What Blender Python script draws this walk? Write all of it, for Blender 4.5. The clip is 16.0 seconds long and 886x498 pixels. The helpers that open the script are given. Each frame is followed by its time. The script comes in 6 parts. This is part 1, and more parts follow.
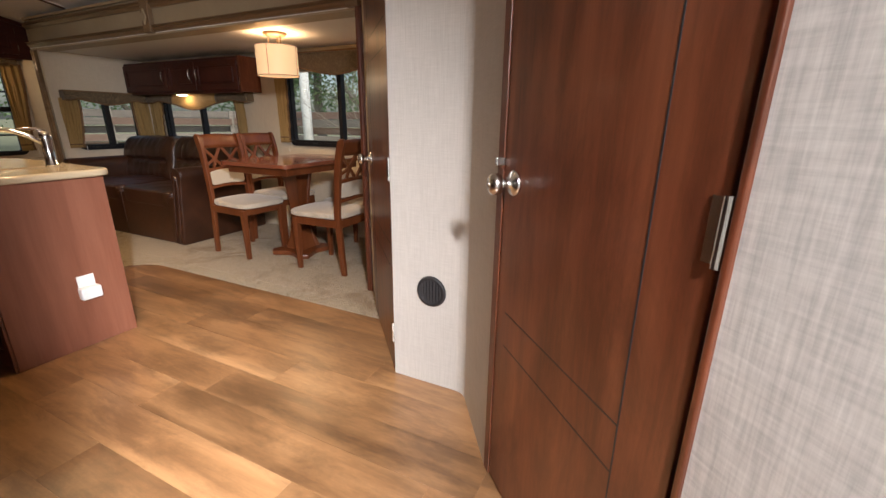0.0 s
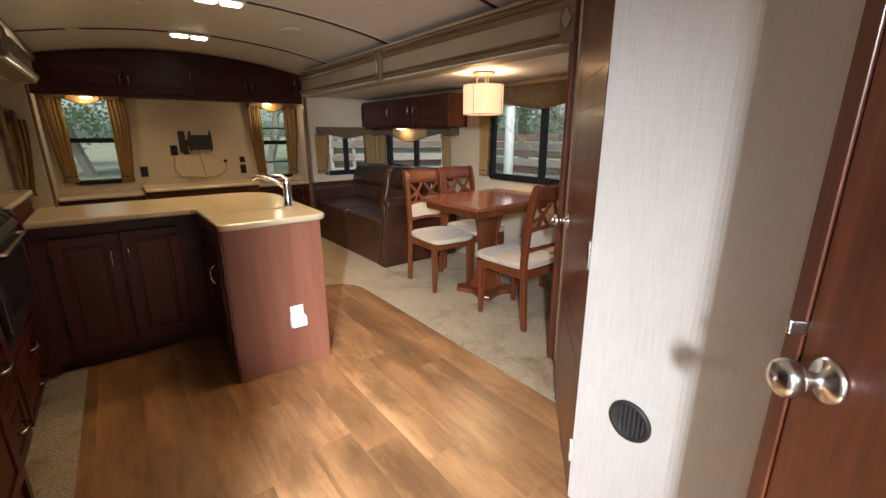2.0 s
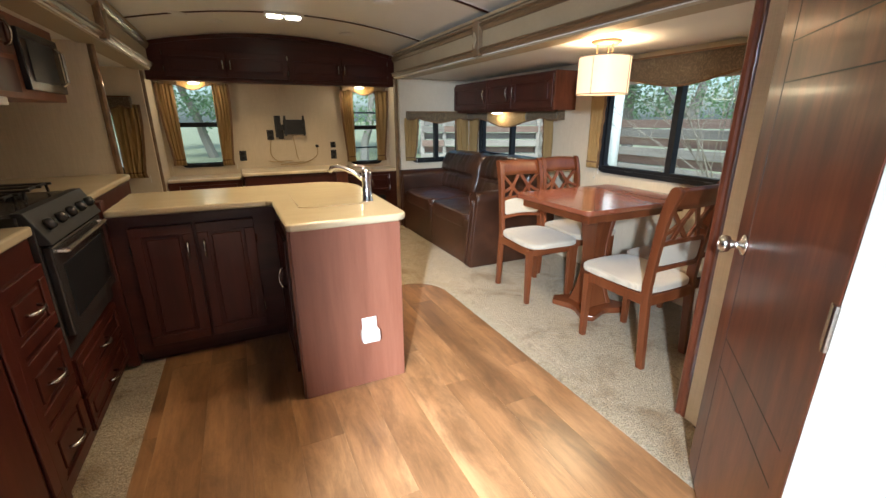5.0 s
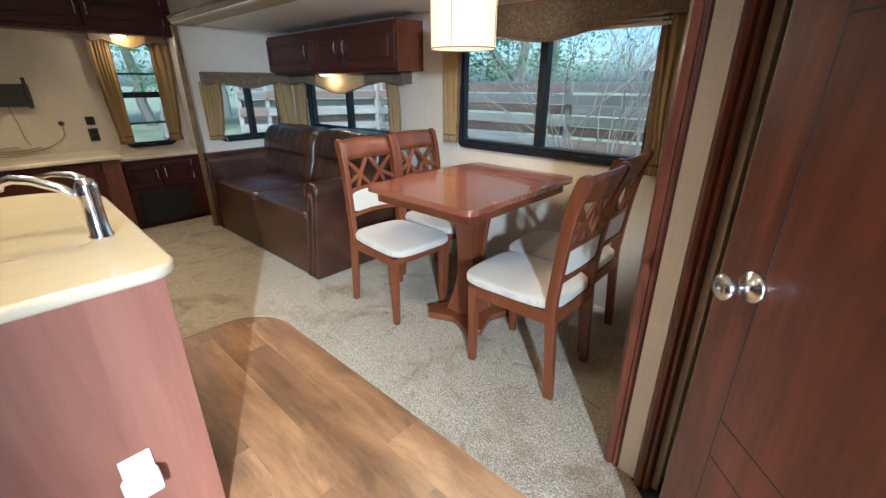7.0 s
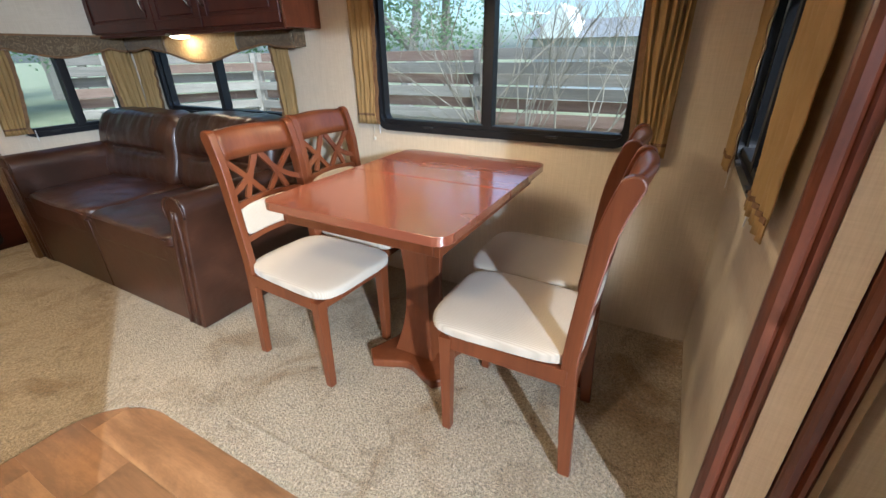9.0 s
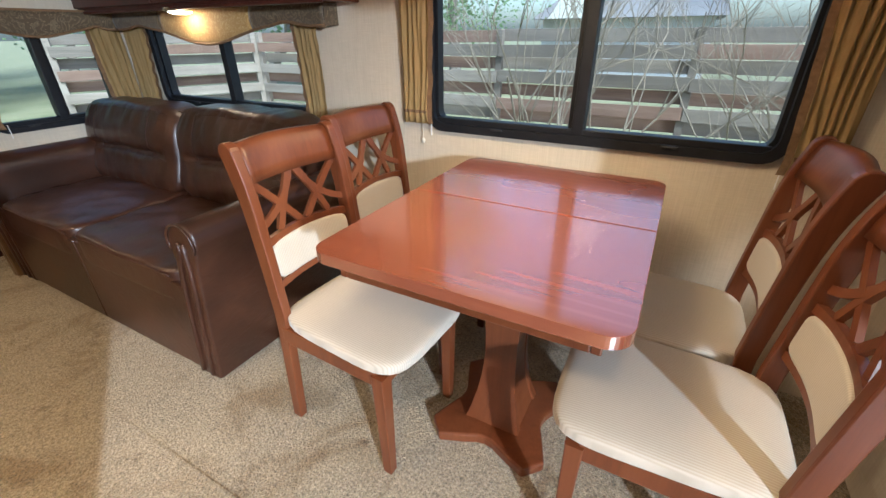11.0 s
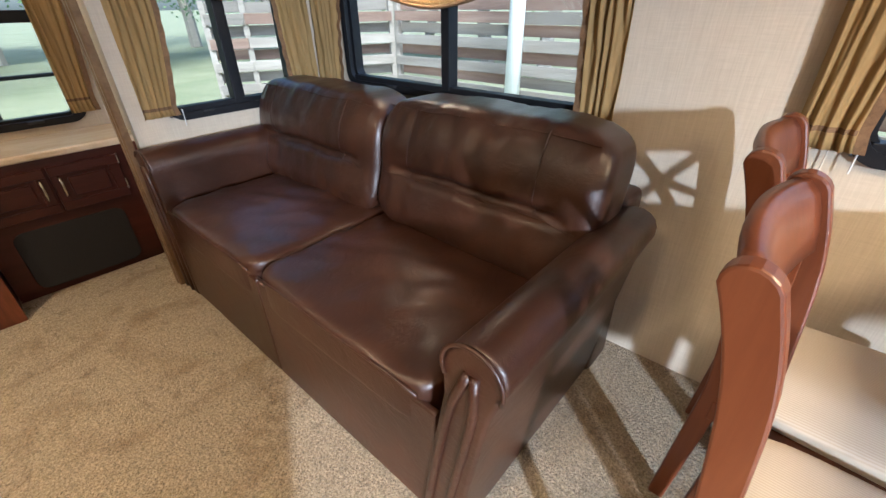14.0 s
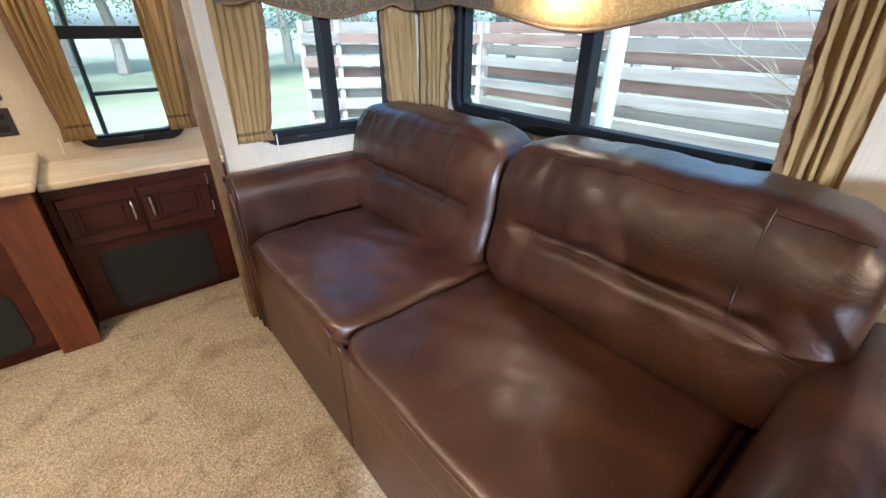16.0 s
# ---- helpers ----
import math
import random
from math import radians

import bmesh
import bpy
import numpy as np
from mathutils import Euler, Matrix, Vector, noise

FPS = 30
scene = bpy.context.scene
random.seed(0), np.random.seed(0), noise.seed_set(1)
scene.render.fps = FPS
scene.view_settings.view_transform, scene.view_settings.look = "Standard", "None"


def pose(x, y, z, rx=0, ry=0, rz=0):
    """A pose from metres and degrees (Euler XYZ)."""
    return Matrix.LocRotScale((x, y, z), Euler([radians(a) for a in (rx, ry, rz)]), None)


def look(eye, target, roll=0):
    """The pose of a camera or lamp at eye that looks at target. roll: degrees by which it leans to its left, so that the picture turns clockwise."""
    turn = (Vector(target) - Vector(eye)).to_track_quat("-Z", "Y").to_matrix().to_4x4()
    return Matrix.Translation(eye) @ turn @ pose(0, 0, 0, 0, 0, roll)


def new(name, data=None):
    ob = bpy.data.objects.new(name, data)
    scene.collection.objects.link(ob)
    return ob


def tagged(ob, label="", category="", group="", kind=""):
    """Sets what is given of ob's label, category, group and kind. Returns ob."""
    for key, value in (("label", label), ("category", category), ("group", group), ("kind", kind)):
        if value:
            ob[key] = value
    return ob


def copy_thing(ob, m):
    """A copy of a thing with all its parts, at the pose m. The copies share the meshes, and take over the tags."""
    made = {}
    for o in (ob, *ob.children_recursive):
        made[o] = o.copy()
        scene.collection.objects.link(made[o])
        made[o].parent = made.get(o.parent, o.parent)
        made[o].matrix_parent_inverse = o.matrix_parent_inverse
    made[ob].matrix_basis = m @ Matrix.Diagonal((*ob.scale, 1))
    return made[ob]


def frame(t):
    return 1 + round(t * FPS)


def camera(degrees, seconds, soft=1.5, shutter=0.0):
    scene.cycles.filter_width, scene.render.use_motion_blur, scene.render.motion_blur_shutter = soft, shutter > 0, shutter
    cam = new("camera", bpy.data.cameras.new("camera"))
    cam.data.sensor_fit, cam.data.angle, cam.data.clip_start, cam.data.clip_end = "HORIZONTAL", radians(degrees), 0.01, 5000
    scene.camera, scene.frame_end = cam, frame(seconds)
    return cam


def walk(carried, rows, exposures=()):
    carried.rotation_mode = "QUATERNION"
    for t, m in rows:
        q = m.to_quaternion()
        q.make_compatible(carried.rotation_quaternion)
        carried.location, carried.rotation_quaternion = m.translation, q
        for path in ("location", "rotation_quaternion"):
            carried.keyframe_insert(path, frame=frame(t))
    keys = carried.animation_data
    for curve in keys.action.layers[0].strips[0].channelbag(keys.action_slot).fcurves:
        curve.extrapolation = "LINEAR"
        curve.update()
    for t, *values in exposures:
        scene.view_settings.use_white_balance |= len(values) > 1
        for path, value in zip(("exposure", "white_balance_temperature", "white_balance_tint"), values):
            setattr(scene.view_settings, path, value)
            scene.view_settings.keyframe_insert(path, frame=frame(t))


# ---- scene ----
cam = camera(93.7, 16.0)
PATH = [
    (0, (0.113, 0.386, 1.1), (1.834, 1.215, 0.509), 0.6),
    (0.5, (0.243, 0.421, 1.141), (1.892, 1.405, 0.584), 0.4),
    (1, (0.329, 0.424, 1.264), (1.821, 1.622, 0.683), 0.3),
    (1.5, (0.36, 0.488, 1.275), (1.697, 1.865, 0.711), -0.1),
    (2, (0.398, 0.602, 1.275), (1.577, 2.126, 0.74), -0.1),
    (2.5, (0.404, 0.671, 1.273), (1.413, 2.317, 0.75), 0.1),
    (3, (0.419, 0.732, 1.284), (1.273, 2.462, 0.757), 0.2),
    (5.5, (0.683, 1.136, 1.265), (1.516, 2.842, 0.637), -0.0),
    (6, (0.799, 1.319, 1.257), (1.817, 2.91, 0.598), -0.0),
    (6.5, (0.937, 1.493, 1.253), (2.14, 2.924, 0.541), -0.3),
    (7, (1.019, 1.635, 1.268), (2.378, 2.899, 0.524), -0.1),
    (7.5, (1.088, 1.834, 1.262), (2.565, 2.945, 0.497), 0.7),
    (8, (1.187, 1.968, 1.241), (2.721, 2.985, 0.459), -0.1),
    (10.5, (1.645, 2.503, 1.213), (3.239, 3.279, 0.288), -0.3),
    (11, (1.664, 2.646, 1.226), (3.22, 3.499, 0.304), -0.5),
    (11.5, (1.691, 2.807, 1.218), (3.196, 3.755, 0.303), -0.4),
    (12, (1.776, 3.016, 1.207), (3.214, 4.067, 0.298), -0.6),
    (12.5, (1.832, 3.192, 1.223), (3.199, 4.31, 0.284), -0.8),
    (13, (1.841, 3.391, 1.219), (3.17, 4.533, 0.256), -0.8),
    (13.5, (1.848, 3.545, 1.219), (3.15, 4.688, 0.219), -0.8),
    (14, (1.896, 3.672, 1.196), (3.182, 4.817, 0.178), -0.7),
    (14.5, (1.981, 3.788, 1.193), (3.235, 4.949, 0.155), -0.7),
    (15, (1.998, 3.856, 1.193), (3.233, 5.041, 0.159), -0.0),
    (15.5, (2.0, 3.919, 1.191), (3.188, 5.175, 0.185), 0.1),
    (16, (1.996, 4.031, 1.195), (3.113, 5.395, 0.25), 0.3),
]
walk(cam, [(t, look(eye, target, roll)) for t, eye, target, roll in PATH], [(0, 0.28, 6800, 18), (1.0, 0.52, 6600, 16), (3, 0.7, 6000, 10), (5.5, 1.28, 5300, 4), (6.5, 1.17, 4700, 2), (8, 1.35, 5100, 5), (10.5, 1.38, 5350, 8), (12.5, 1.18, 5500, 6), (13.5, 1.5, 5500, 11), (14.5, 1.95, 5200, 10), (16, 2.3, 5000, 8)])

# ---------------------------------------------------------------- light
world = bpy.data.worlds.new("sky")
scene.world = world
world.use_nodes = True
wn = world.node_tree
sky = wn.nodes.new("ShaderNodeTexSky")
sky.sky_type = "NISHITA"
sky.sun_disc = False
sky.sun_elevation, sky.sun_rotation = radians(58), radians(209.7)
sky.dust_density, sky.ozone_density = 3.0, 1.0
wn.links.new(sky.outputs[0], wn.nodes["Background"].inputs[0])
wn.nodes["Background"].inputs[1].default_value = 0.15


def lamp_object(name, kind, m, energy, color, **values):
    data = bpy.data.lights.new(name, kind)
    data.energy, data.color = energy, color
    if kind == "AREA":
        data.shape = "RECTANGLE"
        data.size, data.size_y = values["size"], values["size_y"]
        data.spread = values.get("spread", math.pi)
    elif kind == "SUN":
        data.angle = values["angle"]
    else:
        data.shadow_soft_size = values["radius"]
    ob = new(name, data)
    ob.matrix_world = m
    return ob


WARM = (1.0, 0.70, 0.38)
lamp_object("sun", "SUN", look((-5.6, -9.8, 18), (0, 0, 0)), 2.6, (1.0, 0.96, 0.9), angle=radians(12))
# area lamps that stand in for daylight through the unseen entry opening
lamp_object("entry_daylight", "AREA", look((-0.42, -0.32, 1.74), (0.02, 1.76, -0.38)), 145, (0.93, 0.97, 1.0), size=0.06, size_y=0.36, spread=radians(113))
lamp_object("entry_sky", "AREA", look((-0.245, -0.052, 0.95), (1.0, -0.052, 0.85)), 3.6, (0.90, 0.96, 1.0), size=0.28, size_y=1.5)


# ---------------------------------------------------------------- materials
def material(name):
    m = bpy.data.materials.new(name)
    m.use_nodes = True
    return m, m.node_tree.nodes, m.node_tree.links, m.node_tree.nodes["Principled BSDF"]


def ramp(nodes, stops):
    r = nodes.new("ShaderNodeValToRGB")
    while len(r.color_ramp.elements) < len(stops):
        r.color_ramp.elements.new(0.5)
    for e, (p, c) in zip(r.color_ramp.elements, stops):
        e.position, e.color = p, (*c, 1)
    return r


def coords(nodes, links, scale=(1, 1, 1), turn=(0, 0, 0), kind="Object"):
    tc, mp = nodes.new("ShaderNodeTexCoord"), nodes.new("ShaderNodeMapping")
    mp.inputs["Scale"].default_value = scale
    mp.inputs["Rotation"].default_value = turn
    links.new(tc.outputs[kind], mp.inputs[0])
    return mp.outputs[0]


def noise_tex(nodes, links, vec, scale, detail=4, rough=0.6, warp=0.0):
    n = nodes.new("ShaderNodeTexNoise")
    n.inputs["Scale"].default_value, n.inputs["Detail"].default_value = scale, detail
    n.inputs["Roughness"].default_value, n.inputs["Distortion"].default_value = rough, warp
    links.new(vec, n.inputs["Vector"])
    return n.outputs["Fac"]


def mix_rgb(nodes, links, fac, a, b, kind="MIX"):
    m = nodes.new("ShaderNodeMix")
    m.data_type, m.blend_type = "RGBA", kind
    for value, socket in ((fac, m.inputs[0]), (a, m.inputs[6]), (b, m.inputs[7])):
        if isinstance(value, (int, float)):
            socket.default_value = value
        elif isinstance(value, tuple):
            socket.default_value = (*value, 1)
        else:
            links.new(value, socket)
    return m.outputs[2]


def bump(nodes, links, bsdf, height, strength, distance):
    b = nodes.new("ShaderNodeBump")
    b.inputs["Strength"].default_value, b.inputs["Distance"].default_value = strength, distance
    links.new(height, b.inputs["Height"])
    links.new(b.outputs[0], bsdf.inputs["Normal"])


def speckled(name, a, b, scale, rough=0.5, metal=0.0, relief=0.0, stretch=(1, 1, 1), fine=8.0, coat=0.0):
    """A surface of two close colours, with stains at one scale and grain at another."""
    m, n, l, p = material(name)
    vec = coords(n, l, stretch)
    big, small = noise_tex(n, l, vec, scale), noise_tex(n, l, vec, scale * fine, 6, 0.7)
    both = mix_rgb(n, l, 0.5, big, small)
    r = ramp(n, ((0.3, a), (0.7, b)))
    l.new(both, r.inputs[0])
    l.new(r.outputs[0], p.inputs["Base Color"])
    p.inputs["Roughness"].default_value, p.inputs["Metallic"].default_value = rough, metal
    p.inputs["Coat Weight"].default_value = coat
    if relief:
        bump(n, l, p, small, 0.5, relief)
    return m


def wood(name, dark, mid, light, axis="z", rough=0.35, coat=0.2, scale=1.0, per_object=0.0, relief=0.0004, blotch=0.0):
    """Wood with long grain on one axis, growth bands and pores."""
    m, n, l, p = material(name)
    s = {"x": (0.9, 14, 14), "y": (14, 0.9, 14), "z": (14, 14, 0.9)}[axis]
    tc = n.new("ShaderNodeTexCoord")
    vec = tc.outputs["Object"]
    info = n.new("ShaderNodeObjectInfo")
    if per_object:
        add = n.new("ShaderNodeVectorMath")
        add.operation = "MULTIPLY_ADD"
        add.inputs[1].default_value = (7.3, 11.1, 5.7)
        l.new(info.outputs["Random"], add.inputs[0])
        l.new(vec, add.inputs[2])
        vec = add.outputs[0]
    mp = n.new("ShaderNodeMapping")
    mp.inputs["Scale"].default_value = tuple(v * scale for v in s)
    l.new(vec, mp.inputs[0])
    bands = noise_tex(n, l, mp.outputs[0], 0.8, 3, 0.55, 0.8)
    grain = noise_tex(n, l, mp.outputs[0], 5.0, 8, 0.75, 0.3)
    mp2 = n.new("ShaderNodeMapping")
    mp2.inputs["Scale"].default_value = tuple(0.35 + 0.12 * v for v in s)
    l.new(vec, mp2.inputs[0])
    cloud = noise_tex(n, l, mp2.outputs[0], 1.7, 3, 0.5)
    both = mix_rgb(n, l, 0.42, bands, grain)
    both = mix_rgb(n, l, 0.35, both, cloud)
    r = ramp(n, ((0.34, dark), (0.5, mid), (0.66, light)))
    l.new(both, r.inputs[0])
    col = r.outputs[0]
    if per_object:
        hsv = n.new("ShaderNodeHueSaturation")
        mr = n.new("ShaderNodeMapRange")
        mr.inputs[3].default_value, mr.inputs[4].default_value = 1 - per_object, 1 + per_object
        l.new(info.outputs["Random"], mr.inputs[0])
        l.new(mr.outputs[0], hsv.inputs["Value"])
        l.new(col, hsv.inputs["Color"])
        col = hsv.outputs[0]
    if blotch:
        mp3 = n.new("ShaderNodeMapping")
        mp3.inputs["Scale"].default_value = tuple(0.6 + 0.14 * v for v in s)
        l.new(vec, mp3.inputs[0])
        patch = noise_tex(n, l, mp3.outputs[0], 3.2, 6, 0.72, 0.4)
        br = ramp(n, ((0.38, (1 - blotch, 1 - 1.06 * blotch, 1 - 1.1 * blotch)), (0.58, (1, 1, 1))))
        l.new(patch, br.inputs[0])
        col = mix_rgb(n, l, 1.0, col, br.outputs[0], "MULTIPLY")
    l.new(col, p.inputs["Base Color"])
    rr = n.new("ShaderNodeMapRange")
    rr.inputs[3].default_value, rr.inputs[4].default_value = rough - 0.06, rough + 0.1
    l.new(cloud, rr.inputs[0])
    l.new(rr.outputs[0], p.inputs["Roughness"])
    p.inputs["Coat Weight"].default_value, p.inputs["Coat Roughness"].default_value = coat, 0.14
    bump(n, l, p, grain, 0.35, relief)
    return m


def linen(name, a, b, rough=0.75, weave=1.0):
    """Vinyl wall covering printed with a woven cloth."""
    m, n, l, p = material(name)
    v1, v2 = coords(n, l, (260 * weave, 260 * weave, 9)), coords(n, l, (14, 14, 240 * weave))
    up, across = noise_tex(n, l, v1, 1.0, 3), noise_tex(n, l, v2, 1.0, 3)
    blot = noise_tex(n, l, coords(n, l), 2.2, 3)
    both = mix_rgb(n, l, 0.4, up, across)
    both = mix_rgb(n, l, 0.25, both, blot)
    r = ramp(n, ((0.33, a), (0.67, b)))
    l.new(both, r.inputs[0])
    l.new(r.outputs[0], p.inputs["Base Color"])
    p.inputs["Roughness"].default_value = rough
    bump(n, l, p, both, 0.25, 0.0006)
    return m


def carpet_mat(name):
    m, n, l, p = material(name)
    vec = coords(n, l)
    tuft = n.new("ShaderNodeTexVoronoi")
    tuft.inputs["Scale"].default_value = 120
    l.new(vec, tuft.inputs["Vector"])
    fine = noise_tex(n, l, vec, 260, 4, 0.8)
    heap = noise_tex(n, l, vec, 105, 5, 0.78, 0.25)
    stain = noise_tex(n, l, vec, 3.1, 5, 0.62, 0.6)
    # the dark stop puts the shade between tufts into the pile colour
    r = ramp(n, ((0.39, (0.12, 0.088, 0.054)), (0.5, (0.485, 0.388, 0.252)), (0.62, (0.83, 0.71, 0.52))))
    mixed = mix_rgb(n, l, 0.55, heap, fine)
    l.new(mixed, r.inputs[0])
    sr = ramp(n, ((0.34, (0.66, 0.56, 0.43)), (0.50, (1, 1, 1))))
    l.new(stain, sr.inputs[0])
    col = mix_rgb(n, l, 1.0, r.outputs[0], sr.outputs[0], "MULTIPLY")
    spot = noise_tex(n, l, coords(n, l, (1, 1, 1), (0, 0, 0.7)), 7.5, 6, 0.7, 1.2)
    sp = ramp(n, ((0.58, (1, 1, 1)), (0.70, (0.52, 0.44, 0.34))))
    l.new(spot, sp.inputs[0])
    col = mix_rgb(n, l, 1.0, col, sp.outputs[0], "MULTIPLY")
    l.new(col, p.inputs["Base Color"])
    p.inputs["Roughness"].default_value = 0.95
    p.inputs["Sheen Weight"].default_value = 0.25
    h = mix_rgb(n, l, 0.65, tuft.outputs["Distance"], heap)
    bump(n, l, p, h, 1.0, 0.03)
    return m


def leather_mat(name):
    m, n, l, p = material(name)
    vec = coords(n, l)
    pebble = n.new("ShaderNodeTexVoronoi")
    pebble.inputs["Scale"].default_value = 420
    l.new(vec, pebble.inputs["Vector"])
    crease = noise_tex(n, l, coords(n, l, (1.0, 1.5, 1.6)), 9, 6, 0.66, 2.2)
    cloud = noise_tex(n, l, vec, 3.0, 4)
    r = ramp(n, ((0.3, (0.020, 0.0066, 0.0031)), (0.55, (0.044, 0.0149, 0.0066)), (0.75, (0.078, 0.0280, 0.0125))))
    l.new(cloud, r.inputs[0])
    l.new(r.outputs[0], p.inputs["Base Color"])
    rr = n.new("ShaderNodeMapRange")
    rr.inputs[3].default_value, rr.inputs[4].default_value = 0.33, 0.46
    p.inputs["Specular IOR Level"].default_value = 0.5
    p.inputs["Coat Weight"].default_value, p.inputs["Coat Roughness"].default_value = 0.18, 0.24
    l.new(cloud, rr.inputs[0])
    l.new(rr.outputs[0], p.inputs["Roughness"])
    b1 = n.new("ShaderNodeBump")
    b1.inputs["Strength"].default_value, b1.inputs["Distance"].default_value = 0.34, 0.008
    l.new(crease, b1.inputs["Height"])
    b2 = n.new("ShaderNodeBump")
    b2.inputs["Strength"].default_value, b2.inputs["Distance"].default_value = 0.12, 0.001
    l.new(pebble.outputs["Distance"], b2.inputs["Height"])
    l.new(b1.outputs[0], b2.inputs["Normal"])
    l.new(b2.outputs[0], p.inputs["Normal"])
    return m


def ribbed_cloth(name):
    m, n, l, p = material(name)
    w = n.new("ShaderNodeTexWave")
    w.wave_type, w.bands_direction = "BANDS", "X"
    w.inputs["Scale"].default_value, w.inputs["Distortion"].default_value = 52, 0.3
    l.new(coords(n, l), w.inputs["Vector"])
    blot = noise_tex(n, l, coords(n, l), 6, 4)
    a = ramp(n, ((0.0, (0.37, 0.315, 0.24)), (0.5, (0.475, 0.415, 0.325)), (1.0, (0.53, 0.47, 0.38))))
    l.new(mix_rgb(n, l, 0.45, w.outputs["Fac"], blot), a.inputs[0])
    l.new(a.outputs[0], p.inputs["Base Color"])
    p.inputs["Roughness"].default_value, p.inputs["Sheen Weight"].default_value = 0.85, 0.3
    bump(n, l, p, w.outputs["Fac"], 0.3, 0.001)
    return m


def scroll_cloth(name, back, line):
    """Jacquard with swirling scrolls."""
    m, n, l, p = material(name)
    vec = coords(n, l)
    warp = noise_tex(n, l, vec, 9, 1, 0.4)
    w = n.new("ShaderNodeTexWave")
    w.wave_type = "RINGS"
    w.rings_direction = "SPHERICAL"
    w.inputs["Scale"].default_value, w.inputs["Distortion"].default_value = 11, 16
    w.inputs["Detail"].default_value, w.inputs["Detail Scale"].default_value = 1.6, 2.4
    l.new(vec, w.inputs["Vector"])
    r = ramp(n, ((0.62, back), (0.74, line), (0.9, back)))
    l.new(mix_rgb(n, l, 0.2, w.outputs["Fac"], warp), r.inputs[0])
    l.new(r.outputs[0], p.inputs["Base Color"])
    p.inputs["Roughness"].default_value, p.inputs["Sheen Weight"].default_value = 0.7, 0.2
    bump(n, l, p, noise_tex(n, l, vec, 500, 2), 0.3, 0.0008)
    return m


def glass_mat(name):
    m, n, l, p = material(name)
    n.remove(p)
    t, g, mx, f = (n.new("ShaderNodeBsdf" + k) if k != "M" else n.new("ShaderNodeMixShader") for k in ("Transparent", "Glossy", "M", "Transparent"))
    n.remove(f)
    fr = n.new("ShaderNodeLayerWeight")
    fr.inputs[0].default_value = 0.5
    pw, ma = n.new("ShaderNodeMath"), n.new("ShaderNodeMath")
    pw.operation, ma.operation = "POWER", "MULTIPLY_ADD"
    pw.inputs[1].default_value = 4.0
    ma.inputs[1].default_value, ma.inputs[2].default_value = 0.4, 0.010
    l.new(fr.outputs["Facing"], pw.inputs[0])
    l.new(pw.outputs[0], ma.inputs[0])
    t.inputs[0].default_value = (0.93, 0.98, 0.97, 1)
    g.inputs["Roughness"].default_value = 0.02
    l.new(ma.outputs[0], mx.inputs[0])
    l.new(t.outputs[0], mx.inputs[1])
    l.new(g.outputs[0], mx.inputs[2])
    l.new(mx.outputs[0], n["Material Output"].inputs[0])
    return m


def glow(name, color, strength):
    m, n, l, p = material(name)
    p.inputs["Base Color"].default_value = (*color, 1)
    p.inputs["Emission Color"].default_value = (*color, 1)
    p.inputs["Emission Strength"].default_value = strength
    return m


def counter_mat(name, a, b, c, scale=1.0):
    m, n, l, p = material(name)
    vec = coords(n, l)
    streak = noise_tex(n, l, coords(n, l, (1, 3.5, 1)), 2.2 * scale, 6, 0.62, 0.9)
    dots = noise_tex(n, l, vec, 160, 3, 0.8)
    r = ramp(n, ((0.32, a), (0.5, b), (0.68, c)))
    l.new(mix_rgb(n, l, 0.3, streak, dots), r.inputs[0])
    l.new(r.outputs[0], p.inputs["Base Color"])
    p.inputs["Roughness"].default_value = 0.16
    return m


WALL = linen("linen_wallcovering", (0.54, 0.465, 0.35), (0.69, 0.61, 0.485))
WALL_PALE = linen("pale_linen_wallcovering", (0.34, 0.33, 0.31), (0.64, 0.62, 0.58), weave=0.55)
WALL_VENT = linen("fine_linen_wallcovering", (0.45, 0.43, 0.39), (0.60, 0.575, 0.53), weave=1.0)
CEILING = speckled("ceiling_vinyl", (0.76, 0.745, 0.71), (0.82, 0.81, 0.78), 3, 0.5, relief=0.0004, fine=60)
CHERRY = wood("cherry_door", (0.055, 0.0145, 0.007), (0.145, 0.040, 0.017), (0.225, 0.072, 0.031), "z", 0.34, 0.2, blotch=0.42)
PANEL = wood("cherry_panel", (0.15, 0.048, 0.025), (0.205, 0.073, 0.041), (0.255, 0.10, 0.058), "z", 0.42, 0.05)
CABINET = wood("dark_cherry_cabinet", (0.028, 0.0060, 0.0042), (0.054, 0.0118, 0.0078), (0.084, 0.0195, 0.0122), "z", 0.38, 0.06)
CABINET_X = wood("dark_cherry_cabinet_x", (0.028, 0.0063, 0.0042), (0.053, 0.0120, 0.0078), (0.082, 0.0198, 0.0122), "x", 0.38, 0.06)
for m in (CABINET, CABINET_X):
    m.node_tree.nodes["Principled BSDF"].inputs["Specular IOR Level"].default_value = 0.3
CHAIR_WOOD = wood("chair_wood", (0.070, 0.017, 0.0047), (0.13, 0.035, 0.0105), (0.178, 0.055, 0.018), "z", 0.36, 0.12)
TABLE_WOOD = wood("table_wood", (0.195, 0.057, 0.029), (0.225, 0.067, 0.034), (0.255, 0.078, 0.040), "y", 0.24, 1.0, relief=0.0002)
TABLE_WOOD.node_tree.nodes["Principled BSDF"].inputs["Coat IOR"].default_value = 2.25
TABLE_WOOD.node_tree.nodes["Principled BSDF"].inputs["Coat Roughness"].default_value = 0.11


